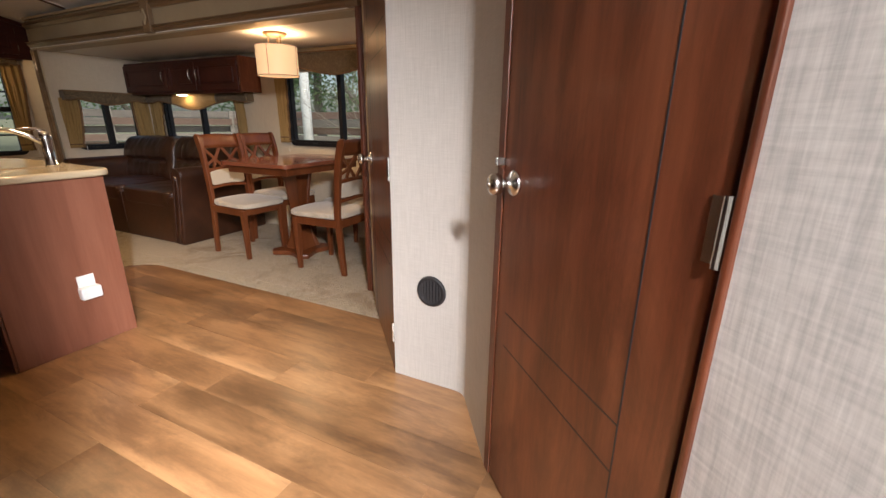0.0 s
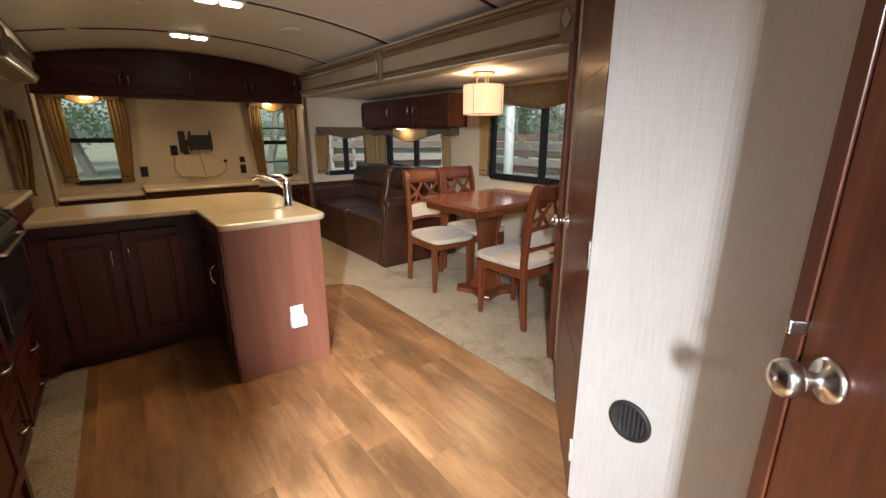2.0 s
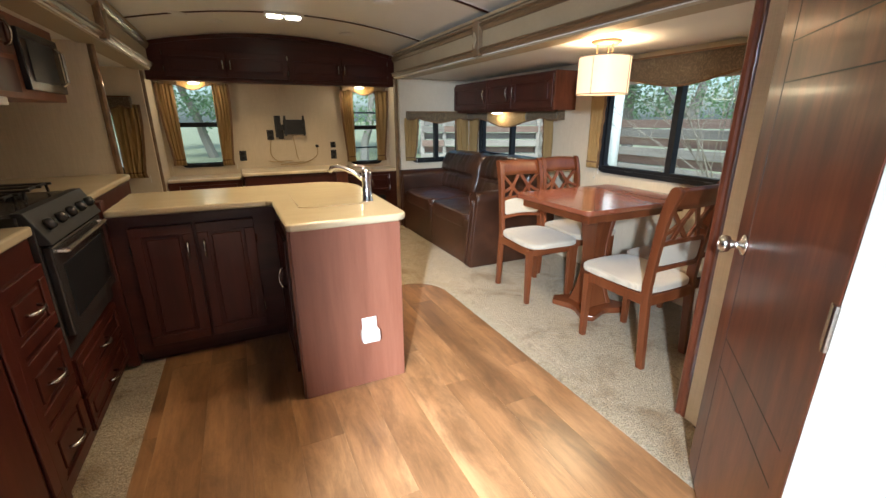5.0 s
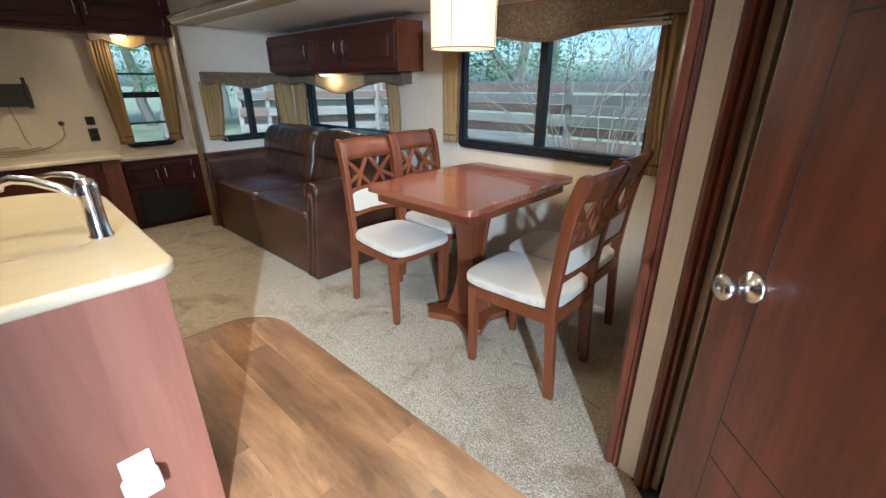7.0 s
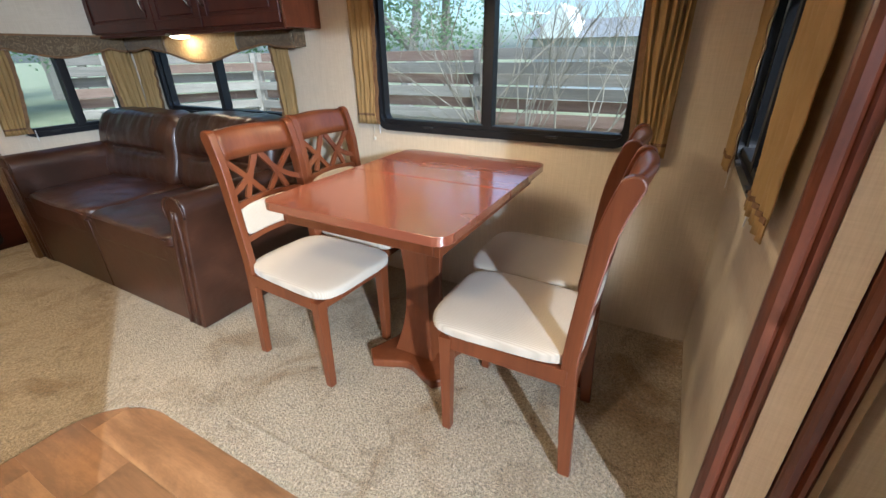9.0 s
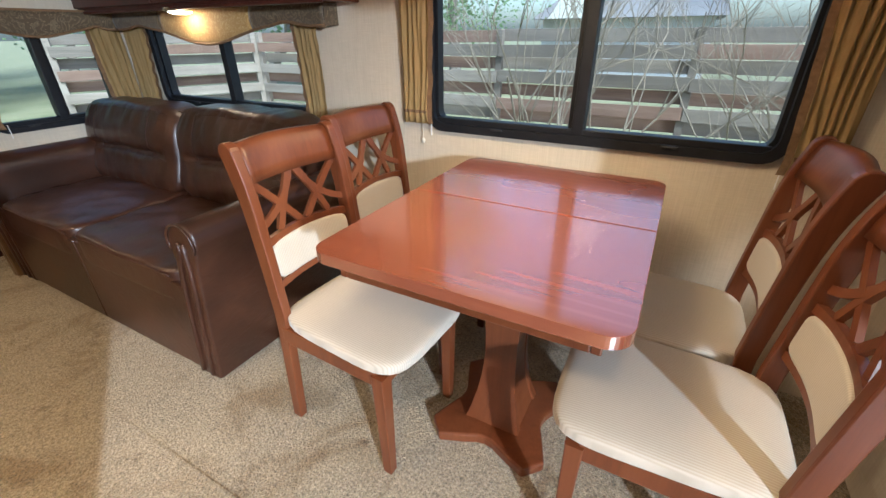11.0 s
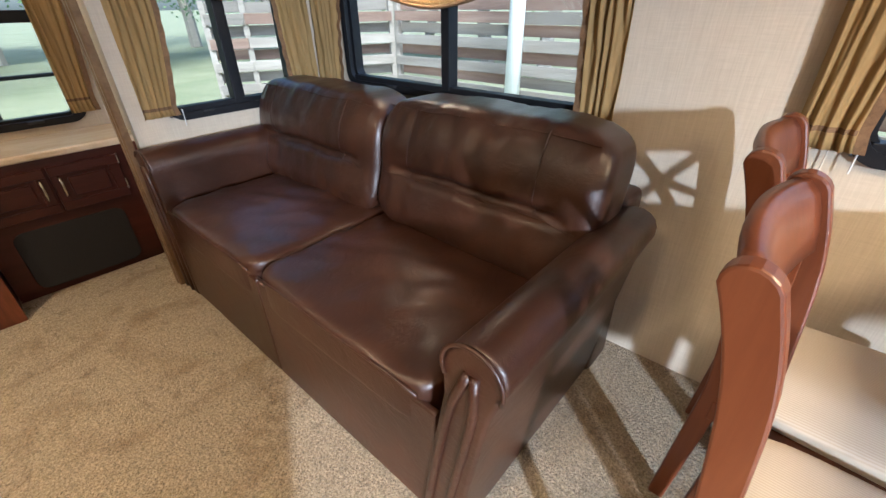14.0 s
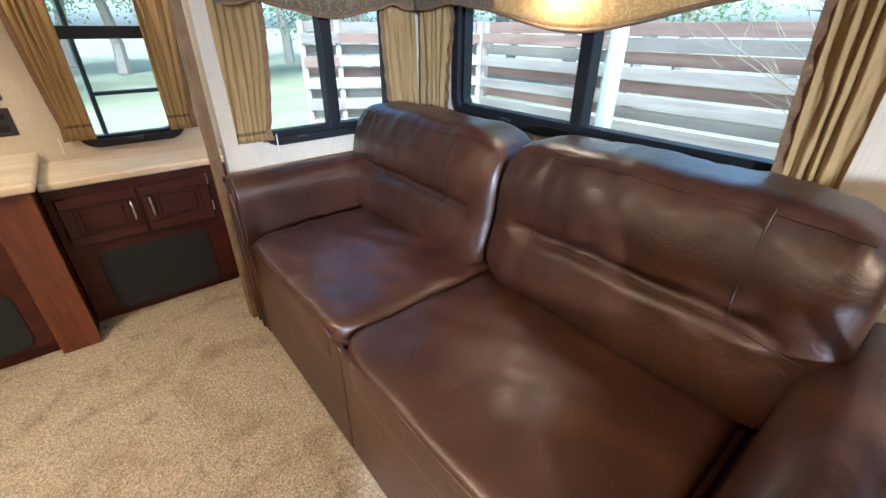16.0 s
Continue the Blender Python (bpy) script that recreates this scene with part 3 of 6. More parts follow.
# closet behind the half-closed door
setting("wall_closet", B((1.57, 1.0, 0, 2.36, 1.05, 2.2), (2.302, 1.05, 0, 2.36, 1.90, 2.2)), WALL, "plain walls of the closet behind the door", "wall")

# floors
bm = B((-0.9, -1.0, -0.03, 3.40, BACK + 0.1, -0.012))
setting("floor", bm, BLACK_PLASTIC, "plain subfloor under the coverings", "floor")


def carpet_outline():
    out = [(SLIDE_X, Y0), (SLIDE_X, Y1), (R, Y1), (R, BACK), (L, BACK), (L, 3.93), (1.62, 3.93)]
    cx, cy, r = 1.66, 3.68, 0.25
    out += [(cx + r * math.cos(radians(a)), cy + r * math.sin(radians(a))) for a in (90, 75, 60, 45, 30, 15, 0)]
    return out + [(1.915, 1.55), (2.25, 1.90), (2.25, Y0)]


setting("floor_carpet", P(carpet_outline(), (0, 0, 0.012), (0, 0, -0.010)), CARPET, "stained beige cut-pile carpet", "carpet")
setting("floor_carpet_kitchen", P([(0.07, 1.0), (0.085, 3.62), (-0.8, 3.62), (-0.8, 1.0)], (0, 0, 0.012), (0, 0, -0.010)), CARPET, "strip of beige carpet along the kitchen slide-out", "carpet")
setting("trim_slide_lip", B((2.02, 1.97, 0.002, 2.032, 5.75, 0.006), bevel=0.002), CARPET, "low carpeted lip of the slide-out floor", "trim")

# ceilings
bm = bmesh.new()
N = 20
xs = [L + (R - L) * i / N for i in range(N + 1)]
prism(bm, [(x, arch(x)) for x in xs] + [(R, 2.35), (L, 2.35)], (0, BACK - 0.9, 0), (0, 0.9, 0), (1, 0, 0), (0, 0, 1))
for y in (1.33, 2.60, 3.88, 5.16):
    prism(bm, [(x, arch(x) - 0.004) for x in xs] + [(x, arch(x) + 0.01) for x in xs[::-1]], (0, 0.004, 0), (0, y - 0.02, 0), (1, 0, 0), (0, 0, 1))
setting("ceiling", bm, CEILING, "arched pale vinyl ceiling", "ceiling", smooth=False)
for y in (1.33, 2.60, 3.88, 5.16):
    setting("trim_ceiling_rib", P([(x, arch(x) - 0.009) for x in xs] + [(x, arch(x) - 0.001) for x in xs[::-1]], (0, 0.022, 0), (0, y, 0), (1, 0, 0), (0, 0, 1)), CABINET_X, "dark rib across the arched ceiling", "trim")
setting("ceiling_hall", B((-0.45, -1.0, 2.10, 2.80, 0.897, 2.16)), CEILING, "flat pale ceiling of the hall", "ceiling")
setting("ceiling_slide", B((TRIM_X - 0.0, Y0 - 0.05, SLIDE_Z, SLIDE_X + 0.06, Y1 + 0.05, SLIDE_Z + 0.05)), CEILING, "low pale ceiling of the dining slide-out", "ceiling")
setting("ceiling_kitchen", B((LEFT_SLIDE_X - 0.05, 0.95, SLIDE_Z, L + 0.09, 5.9, SLIDE_Z + 0.05)), CEILING, "low pale ceiling of the kitchen slide-out", "ceiling")


def cornice(x, sign, y0, y1, name, blocks):
    """Fascia over a slide-out: boards, two mouldings and square rosettes."""
    t = thing(name, "tan fascia with brown mouldings over the slide-out", "cornice", kind="structure")
    part("board", B((x, y0, SLIDE_Z - 0.012, x + sign * 0.14, y1, 1.975)), FASCIA, t)
    for z, h in ((SLIDE_Z + 0.028, 0.044), (1.905, 0.05)):
        prof = [(0, -h / 2), (-0.012, -h / 2 + 0.004), (-0.018, -h * 0.2), (-0.030, 0), (-0.022, h * 0.25), (-0.034, h * 0.4), (-0.034, h / 2), (0, h / 2)]
        part("moulding", P(prof, (0, y1 - y0, 0), (x, y0, z), (sign, 0, 0), (0, 0, 1)), MOULD, t, "brown moulded strip")
    part("top_bead", B((x - sign * 0.022, y0, 1.952, x + sign * 0.02, y1, 1.975), bevel=0.006), TAN_TRIM, t)
    for y in blocks:
        b = part("rosette", B((x - sign * 0.040, y - 0.045, SLIDE_Z - 0.002, x, y + 0.045, 1.945), bevel=0.006), MOULD, t, "square rosette block")
        part("diamond", P([(0, -0.055), (0.03, 0), (0, 0.055), (-0.03, 0)], (-sign * 0.012, 0, 0), (x - sign * 0.040, y, 1.82), (0, 1, 0), (0, 0, 1), bevel=0.003), FASCIA, b)
    return t


cornice(TRIM_X, 1, 1.90, 5.83, "trim_cornice_right", (2.02, 3.93))
cornice(L + 0.085, -1, 1.0, 5.88, "trim_cornice_left", (2.4, 4.25))


def post_trim(name, x, y, width, z1, mat, label, turn=0.0):
    """Upright moulding with a stepped, rounded face towards -x."""
    w = width
    prof = [(0.02, -w / 2), (-0.004, -w / 2), (-0.010, -w * 0.38), (-0.010, -w * 0.22), (-0.002, -w * 0.12), (-0.012, 0.0), (-0.014, w * 0.25), (-0.006, w * 0.42), (0.0, w / 2), (0.02, w / 2)]
    ob = setting(name, P(prof, (0, 0, z1)), mat, label, "trim")
    ob.matrix_basis = pose(x, y, 0, 0, 0, turn)
    return ob


post_trim("trim_slide_near", 2.238, 1.946, 0.056, 1.70, CHERRY, "reddish wooden upright trim at the slide-out's edge", -8)
setting("trim_slide_near_return", B((2.26, 1.92, 0, 2.33, 1.955, 1.70)), CHERRY, "inner side of the upright trim", "trim")
post_trim("trim_slide_far", TRIM_X - 0.005, 5.805, 0.062, 1.70, MOULD, "brown upright trim between sofa and rear cabinets")
post_trim("trim_partition", L + 0.01, 4.38, 0.05, 1.70, MOULD, "brown upright trim on the kitchen partition", 180)
post_trim("trim_left_rear", L + 0.01, 5.92, 0.05, 1.70, MOULD, "brown upright trim at the kitchen slide-out's end", 180)


# ---------------------------------------------------------------- doors
def knob(parent, m):
    k = part("door_knob", lathe(bmesh.new(), [(0.031, 0), (0.033, 0.004), (0.028, 0.010), (0.013, 0.014), (0.011, 0.028), (0.014, 0.036), (0.024, 0.042), (0.027, 0.052), (0.026, 0.062), (0.019, 0.068), (0.004, 0.070)], 24, m), NICKEL, parent, "round brushed nickel knob", True)
    part("lock_button", lathe(bmesh.new(), [(0.007, 0.069), (0.007, 0.073), (0.003, 0.074)], 12, m), NICKEL, k)
    return k


def hall_door(name, width, height, label, both_hinges, groove, knob_z=0.955, backset=0.062):
    """A flush door hung at its local origin, reaching to +x, its face looking to +y."""
    d = thing(name, label, "door", kind="structure")
    part("leaf", B((0, -0.035, 0.012, width, 0, height), bevel=0.0025), CHERRY, d)
    part("edge_band", B((width, -0.033, 0.014, width + 0.0025, -0.002, height - 0.002)), CHERRY if groove < 0.3 else TAN_TRIM, d)
    for x in (groove,):
        part("groove", B((x, 0.0, 0.013, x + 0.003, 0.0008, height - 0.002)), BLACK_PLASTIC, d)
    for z in (0.50, 0.60, 1.36, 1.46):
        part("groove", B((groove if groove < 0.3 else 0.05, 0.0, z, width - 0.05 if groove < 0.3 else groove, 0.0008, z + 0.003)), BLACK_PLASTIC, d)
    knob(d, pose(width - backset, 0.0, knob_z, -90, 0, 0))
    for z in both_hinges:
        h = part("hinge", T([(-0.004, 0.004, z), (-0.004, 0.004, z + 0.09)], 0.0065, 10), NICKEL, d, "steel hinge")
        part("hinge_leaf", B((-0.0105, 0.0006, z + 0.003, 0.020, 0.0026, z + 0.087)), NICKEL, h)
    return d


d1 = hall_door("door_1", (LATCH - HINGE).length, 1.93, "closed reddish cherry door with incised lines and round knob", (0.22, 0.93, 1.70), 0.112)
d1.matrix_basis = Matrix.Translation(HINGE) @ pose(0, 0, 0, 0, 0, math.degrees(math.atan2(DOOR_DIR.y, DOOR_DIR.x)))
casing = thing("trim_hall_door", "cherry door casing with a pale bead", "door frame", kind="structure")
casing.matrix_basis = d1.matrix_basis
part("hinge_jamb", B((-0.023, -0.05, 0, -0.010, -0.004, 1.945), (-0.023, -0.004, 0, -0.012, 0.008, 1.945), bevel=0.003), CHERRY, casing)
part("bead", B((-0.010, -0.05, 0, -0.003, -0.006, 1.945)), CHAIR_WOOD, casing)
w1 = (LATCH - HINGE).length
part("latch_jamb", B((w1 + 0.005, -0.05, 0, w1 + 0.040, 0.003, 1.945), bevel=0.002), CHERRY, casing)
part("head_jamb", B((-0.023, -0.05, 1.945, w1 + 0.022, 0.006, 1.985), bevel=0.003), CHERRY, casing)
part("latch_pin", B((w1 + 0.002, -0.012, 0.99, w1 + 0.012, 0.024, 1.012), bevel=0.003), NICKEL, casing, "small nickel latch")

DOOR2_H = Vector((1.506, 1.294, 0))
d2 = hall_door("door_2", 0.68, 1.93, "half-open reddish cherry closet door with incised lines", (0.16, 0.87, 1.70), 0.56, 0.906, 0.10)
d2.matrix_basis = Matrix.Translation(DOOR2_H) @ pose(0, 0, 0, 0, 0, 42)
post_trim("trim_closet_jamb", 2.213, 1.832, 0.05, 1.95, CHERRY, "dark reddish jamb of the closet door", -8)
setting("trim_closet_jamb_inner", B((2.225, 1.785, 0, 2.30, 1.806, 1.95), bevel=0.002), TAN_TRIM, "tan inner side of the closet door frame", "trim")

# round vent low on the hall wall
v = thing("floor_vent", "round black slatted vent in the wall", "vent", pose(1.503, 1.104, 0.436, 0, -90, 0))
part("rim", lathe(bmesh.new(), [(0.062, 0), (0.066, 0.004), (0.062, 0.012), (0.052, 0.013), (0.048, 0.006), (0.030, 0.005)], 32), BLACK_PLASTIC, v, smooth=True)
for i in range(7):
    y = -0.042 + i * 0.014
    hw = math.sqrt(max(0.05 ** 2 - y * y, 0.0001))
    s = part("slat", B((-hw, -0.004, -0.002, hw, 0.004, 0.002), bevel=0.001), BLACK_PLASTIC, v)
    s.matrix_basis = pose(0, y, 0.009, 35, 0, 0) @ pose(0, 0, 0)


# ---------------------------------------------------------------- windows
def window(name, spec, origin, u, normal, kind, label):
    """A trailer window in the plane through origin: spec is (u0, z0, u1, z1); normal looks into the room."""
    u0, z0, u1, z1 = spec
    u, nrm = Vector(u), Vector(normal)
    w, h = u1 - u0, z1 - z0
    mid = Vector(origin) + u * ((u0 + u1) / 2) + Vector((0, 0, (z0 + z1) / 2))
    t = thing(name, label, "window", Matrix.Translation(mid), kind="structure")
    up = (0, 0, 1)
    part("window_frame", ring(bmesh.new(), rounded(w + 0.03, h + 0.03, 0.075, 6), rounded(w - 0.035, h - 0.035, 0.05, 6), nrm * 0.022, nrm * 0.0, u, up), BLACK, t, "black frame with rounded corners")
    part("inner_frame", ring(bmesh.new(), rounded(w - 0.02, h - 0.02, 0.05, 6), rounded(w - 0.06, h - 0.06, 0.04, 6), nrm * 0.045, nrm * -0.05, u, up), BLACK, t)

    def slab(a0, b0, a1, b1, d0, d1, bevel=0.0):
        return P([(a0, b0), (a1, b0), (a1, b1), (a0, b1)], nrm * (d1 - d0), nrm * d0, u, up, bevel)

    if kind == "slider":
        part("mullion", slab(-0.021, -h / 2 + 0.02, 0.021, h / 2 - 0.02, -0.045, 0.012, 0.003), BLACK, t)
        part("sash_stile", slab(0.024, -h / 2 + 0.03, 0.040, h / 2 - 0.03, -0.045, -0.01, 0.002), BLACK, t)
        panes = [(-w / 2 + 0.02, -h / 2 + 0.02, 0.0, h / 2 - 0.02, -0.03), (0.0, -h / 2 + 0.02, w / 2 - 0.02, h / 2 - 0.02, -0.042)]
        part("bottom_rail", slab(-w / 2 + 0.03, -h / 2 + 0.012, w / 2 - 0.03, -h / 2 + 0.040, -0.04, 0.010, 0.003), BLACK, t)
        for a in (-w * 0.25, w * 0.25):
            part("latch", slab(a - 0.025, -h / 2 + 0.008, a + 0.025, -h / 2 + 0.018, 0.018, 0.034, 0.003), BLACK_PLASTIC, t, "small black latch")
    else:
        part("meeting_rail", slab(-w / 2 + 0.02, -0.025, w / 2 - 0.02, 0.025, -0.045, 0.010, 0.003), BLACK, t)
        panes = [(-w / 2 + 0.02, -h / 2 + 0.02, w / 2 - 0.02, 0.0, -0.03), (-w / 2 + 0.02, 0.0, w / 2 - 0.02, h / 2 - 0.02, -0.04)]
        part("crank", slab(-0.03, -h / 2 + 0.004, 0.03, -h / 2 + 0.018, 0.018, 0.034, 0.003), BLACK_PLASTIC, t)
    for a0, b0, a1, b1, d in panes:
        p = part("pane", slab(a0, b0, a1, b1, d - 0.004, d), GLASS, t)
        p.visible_shadow = False
    return t


window("window_1", W_DINING, (SLIDE_X, 0, 0), (0, 1, 0), (-1, 0, 0), "slider", "wide black-framed sliding window behind the dining table")
window("window_2", W_SOFA, (SLIDE_X, 0, 0), (0, 1, 0), (-1, 0, 0), "slider", "wide black-framed sliding window behind the sofa")
window("window_3", W_END, (0, Y1, 0), (1, 0, 0), (0, -1, 0), "slider", "small black-framed sliding window at the sofa's end")
window("window_4", W_NEAR, (0, Y0, 0), (1, 0, 0), (0, 1, 0), "slider", "small black-framed sliding window beside the dining chairs")
window("window_5", W_TVL, (0, BACK, 0), (1, 0, 0), (0, -1, 0), "hung", "tall black-framed rear window with a cross rail")
window("window_6", W_TVR, (0, BACK, 0), (1, 0, 0), (0, -1, 0), "hung", "tall black-framed rear window with a cross rail")
window("window_7", W_LEFT_END, (0, 5.85, 0), (1, 0, 0), (0, -1, 0), "slider", "small black-framed window at the kitchen slide-out's end")


# folded day shades under the valances
def day_shade(x, y, u, normal, width, z0, z1):
    u, nrm = Vector(u), Vector(normal)
    t = thing("window_shade", "raised cream pleated window shade", "shade", Matrix.Translation((x, y, 0)), "window shades")
    n = 7
    prof = [(0.026, z0)] + [(0.026 + (0.018 if i % 2 else 0.0), z0 + (z1 - z0) * (i + 0.5) / n) for i in range(n)] + [(0.026, z1), (0.02, z1), (0.02, z0)]
    part("pleats", P(prof, u * width, u * (-width / 2), nrm, (0, 0, 1)), WHITE_CLOTH, t)
    part("bottom_rail", P([(0.022, z0 - 0.016), (0.046, z0 - 0.016), (0.046, z0 - 0.001), (0.022, z0 - 0.001)], u * width, u * (-width / 2), nrm, (0, 0, 1), bevel=0.003), WHITE_CLOTH, t)
    return t


day_shade(SLIDE_X, 2.945, (0, 1, 0), (-1, 0, 0), 1.27, 1.525, 1.60)
day_shade(SLIDE_X, 4.90, (0, 1, 0), (-1, 0, 0), 1.22, 1.285, 1.34)
day_shade(2.815, Y1, (1, 0, 0), (0, -1, 0), 0.60, 1.285, 1.34)


# ---------------------------------------------------------------- curtains
def curtain(x, y, u, normal, width, z0, z1, seed, flip=False, gather=0.55):
    """A pleated side curtain hung from z1 to z0 along u, gathered low down."""
    u, nrm = Vector(u), Vector(normal)
    t = thing("curtain", "mustard-yellow pleated curtain gathered at its foot", "curtain", Matrix.Translation((x, y, 0)), "window curtains")
    folds = 4.0 + (seed % 3) * 0.5

    def fn(a, b):
        z = z1 + (z0 - z1) * b
        pull = 1 - (1 - gather) * max(0, (b - 0.15) / 0.85) ** 1.4
        if b > 0.93:
            pull += (b - 0.93) * 1.2
        side = a * width * pull + (width * (1 - pull) if flip else 0)
        amp = 0.0088 * (1 - 0.3 * b) * (0.75 + 0.5 * noise.noise(Vector((a * 4, b * 1.5, seed))))
        wander = 0.9 * noise.noise(Vector((a * 2.2, b * 0.9, seed * 3.7))) + 0.25 * noise.noise(Vector((a * 7, b * 2.5, seed)))
        wave = math.sin(2 * math.pi * (a * folds + wander))
        off = amp * (wave + 0.3 * wave * abs(wave)) + 0.006 * noise.noise(Vector((a * 12, b * 6, seed + 9)))
        return u * (side - width / 2) + nrm * (0.035 + off) + Vector((0, 0, z))

    part("cloth", sheet(fn, 60, 22, 0.003, nrm), CURTAIN, t, smooth=True)

    def edge(a, b):
        p = Vector(fn(0.0 if flip else 1.0, b))
        return p + u * ((a - (1.0 if flip else 0.0)) * 0.022) + nrm * (0.004 * math.sin(b * 40))

    part("lace_edge", sheet(edge, 3, 40, 0.002, nrm), LACE, t, "brown lace edging")
    part("tie_band", sheet(lambda a, b: Vector(fn(a, 0.93)) + nrm * 0.004 + Vector((0, 0, 0.006 - 0.012 * b)), 40, 2, 0.003, nrm), LACE, t)
    part("pull_cord", T([u * (0.45 * width * (-1 if flip else 1)) + nrm * 0.03 + Vector((0, 0, z0 + 0.02)), u * (0.45 * width * (-1 if flip else 1)) + nrm * 0.03 + Vector((0, 0, z0 - 0.05))], 0.0022, 6), WHITE, t)
    return t


def valance(x, y, u, normal, width, z_top, drop, label, gold=False, swag=0.055):
    """A padded pelmet whose lower edge dips in the middle, with a dark cord."""
    u, nrm = Vector(u), Vector(normal)
    t = thing("valance", label, "valance", Matrix.Translation((x, y, z_top)))

    def low(a):
        k = abs(2 * a - 1)
        s = 0.5 + 0.5 * math.cos(math.pi * min(k / 0.62, 1.0))
        return -drop - swag * s + 0.018 * math.exp(-((k - 0.72) / 0.10) ** 2)

    def fn(a, b):
        bulge = 0.012 * math.sin(math.pi * b)
        return u * ((a - 0.5) * width) + nrm * (0.085 + bulge) + Vector((0, 0, low(a) * b))

    if gold:
        for nm, a0, a1, mat in (("side_cloth", 0.0, 0.28, SCROLL_DARK), ("swag_cloth", 0.28, 0.72, SCROLL_GOLD), ("side_cloth", 0.72, 1.0, SCROLL_DARK)):
            part(nm, sheet(lambda a, b: fn(a0 + (a1 - a0) * a, b), 24, 8, 0.006, nrm * -1), mat, t, smooth=True)
    else:
        part("cloth", sheet(fn, 60, 8, 0.006, nrm * -1), SCROLL_DARK, t, smooth=True)
    part("cord", T([fn(i / 60, 1.0) for i in range(61)], 0.007, 8), LACE, t, "dark brown cord", True)
    part("top_board", P([(-width / 2, 0), (width / 2, 0), (width / 2, 0.085), (-width / 2, 0.085)], (0, 0, 0.012), (0, 0, 0.0), u, nrm), LACE, t)
    for s in (-1, 1):
        part("return", P([(0, 0), (0.085, 0), (0.085, -drop), (0, -drop)], u * 0.006, u * (s * width / 2 - 0.003), nrm, (0, 0, 1)), SCROLL_DARK, t)
    return t


S, E_, NV = (-1, 0, 0), (0, -1, 0), (0, 1, 0)
valance(SLIDE_X, 2.93, (0, 1, 0), S, 1.62, 1.66, 0.115, "wide brown scroll-patterned valance over the dining window", swag=0.07)
valance(SLIDE_X, 4.88, (0, 1, 0), S, 1.64, 1.345, 0.085, "brown scroll valance with a gold middle over the sofa window", True, 0.075)
valance(2.82, Y1, (1, 0, 0), E_, 0.78, 1.345, 0.085, "brown scroll valance over the end window", swag=0.035)
valance(2.82, Y0, (1, 0, 0), NV, 0.80, 1.60, 0.10, "brown scroll valance over the near window", swag=0.05)
valance(0.24, BACK, (1, 0, 0), E_, 0.60, 1.70, 0.075, "gold scroll valance over a rear window", True, 0.05)
valance(2.12, BACK, (1, 0, 0), E_, 0.56, 1.68, 0.075, "gold scroll valance over a rear window", True, 0.05)
valance(-0.50, 5.85, (1, 0, 0), E_, 0.56, 1.46, 0.09, "brown scroll valance over the kitchen end window", swag=0.03)

curtain(SLIDE_X, 3.635, (0, 1, 0), S, 0.14, 0.88, 1.56, 1, True, 0.8)
curtain(SLIDE_X, 2.265, (0, 1, 0), S, 0.14, 0.83, 1.56, 2, False, 0.8)
curtain(SLIDE_X, 4.22, (0, 1, 0), S, 0.13, 0.80, 1.28, 3, False, 0.8)
curtain(SLIDE_X, 5.635, (0, 1, 0), S, 0.20, 0.80, 1.28, 4, True, 0.8)
curtain(2.475, Y1, (1, 0, 0), E_, 0.16, 0.79, 1.28, 5, False, 0.65)
curtain(3.165, Y1, (1, 0, 0), E_, 0.17, 0.79, 1.28, 6, True, 0.8)
curtain(2.455, Y0, (1, 0, 0), NV, 0.25, 0.88, 1.52, 7, False, 0.8)
curtain(3.19, Y0, (1, 0, 0), NV, 0.18, 0.83, 1.52, 8, True, 0.75)
curtain(-0.01, BACK, (1, 0, 0), E_, 0.15, 0.78, 1.64, 9, True, 0.6)
curtain(0.50, BACK, (1, 0, 0), E_, 0.15, 0.76, 1.64, 10, False, 0.6)
curtain(1.91, BACK, (1, 0, 0), E_, 0.14, 0.74, 1.62, 11, True, 0.6)
curtain(2.345, BACK, (1, 0, 0), E_, 0.15, 0.74, 1.62, 12, False, 0.6)
curtain(-0.28, 5.85, (1, 0, 0), E_, 0.20, 0.74, 1.40, 13, False, 0.7)


cord = thing("shade_cord", "thin pale pull cord with a bead beside the dining window", "cord", pose(SLIDE_X - 0.014, 3.625, 0))
part("string", T([(0, 0, 1.56), (0.004, 0.002, 1.2), (0, 0, 0.80)], 0.0018, 6), WHITE_CLOTH, cord)
part("bead", lathe(bmesh.new(), [(0.002, 0.812), (0.008, 0.806), (0.009, 0.798), (0.006, 0.790), (0.001, 0.788)], 12), WHITE_CLOTH, cord, "small round bead", True)


# ---------------------------------------------------------------- dining set
def curve(a, b, c, n=8):
    """Points of a bent line from a to c, drawn to b."""
    a, b, c = Vector(a), Vector(b), Vector(c)
    return [(1 - t) ** 2 * a + 2 * t * (1 - t) * b + t * t * c for t in (i / n for i in range(n + 1))]


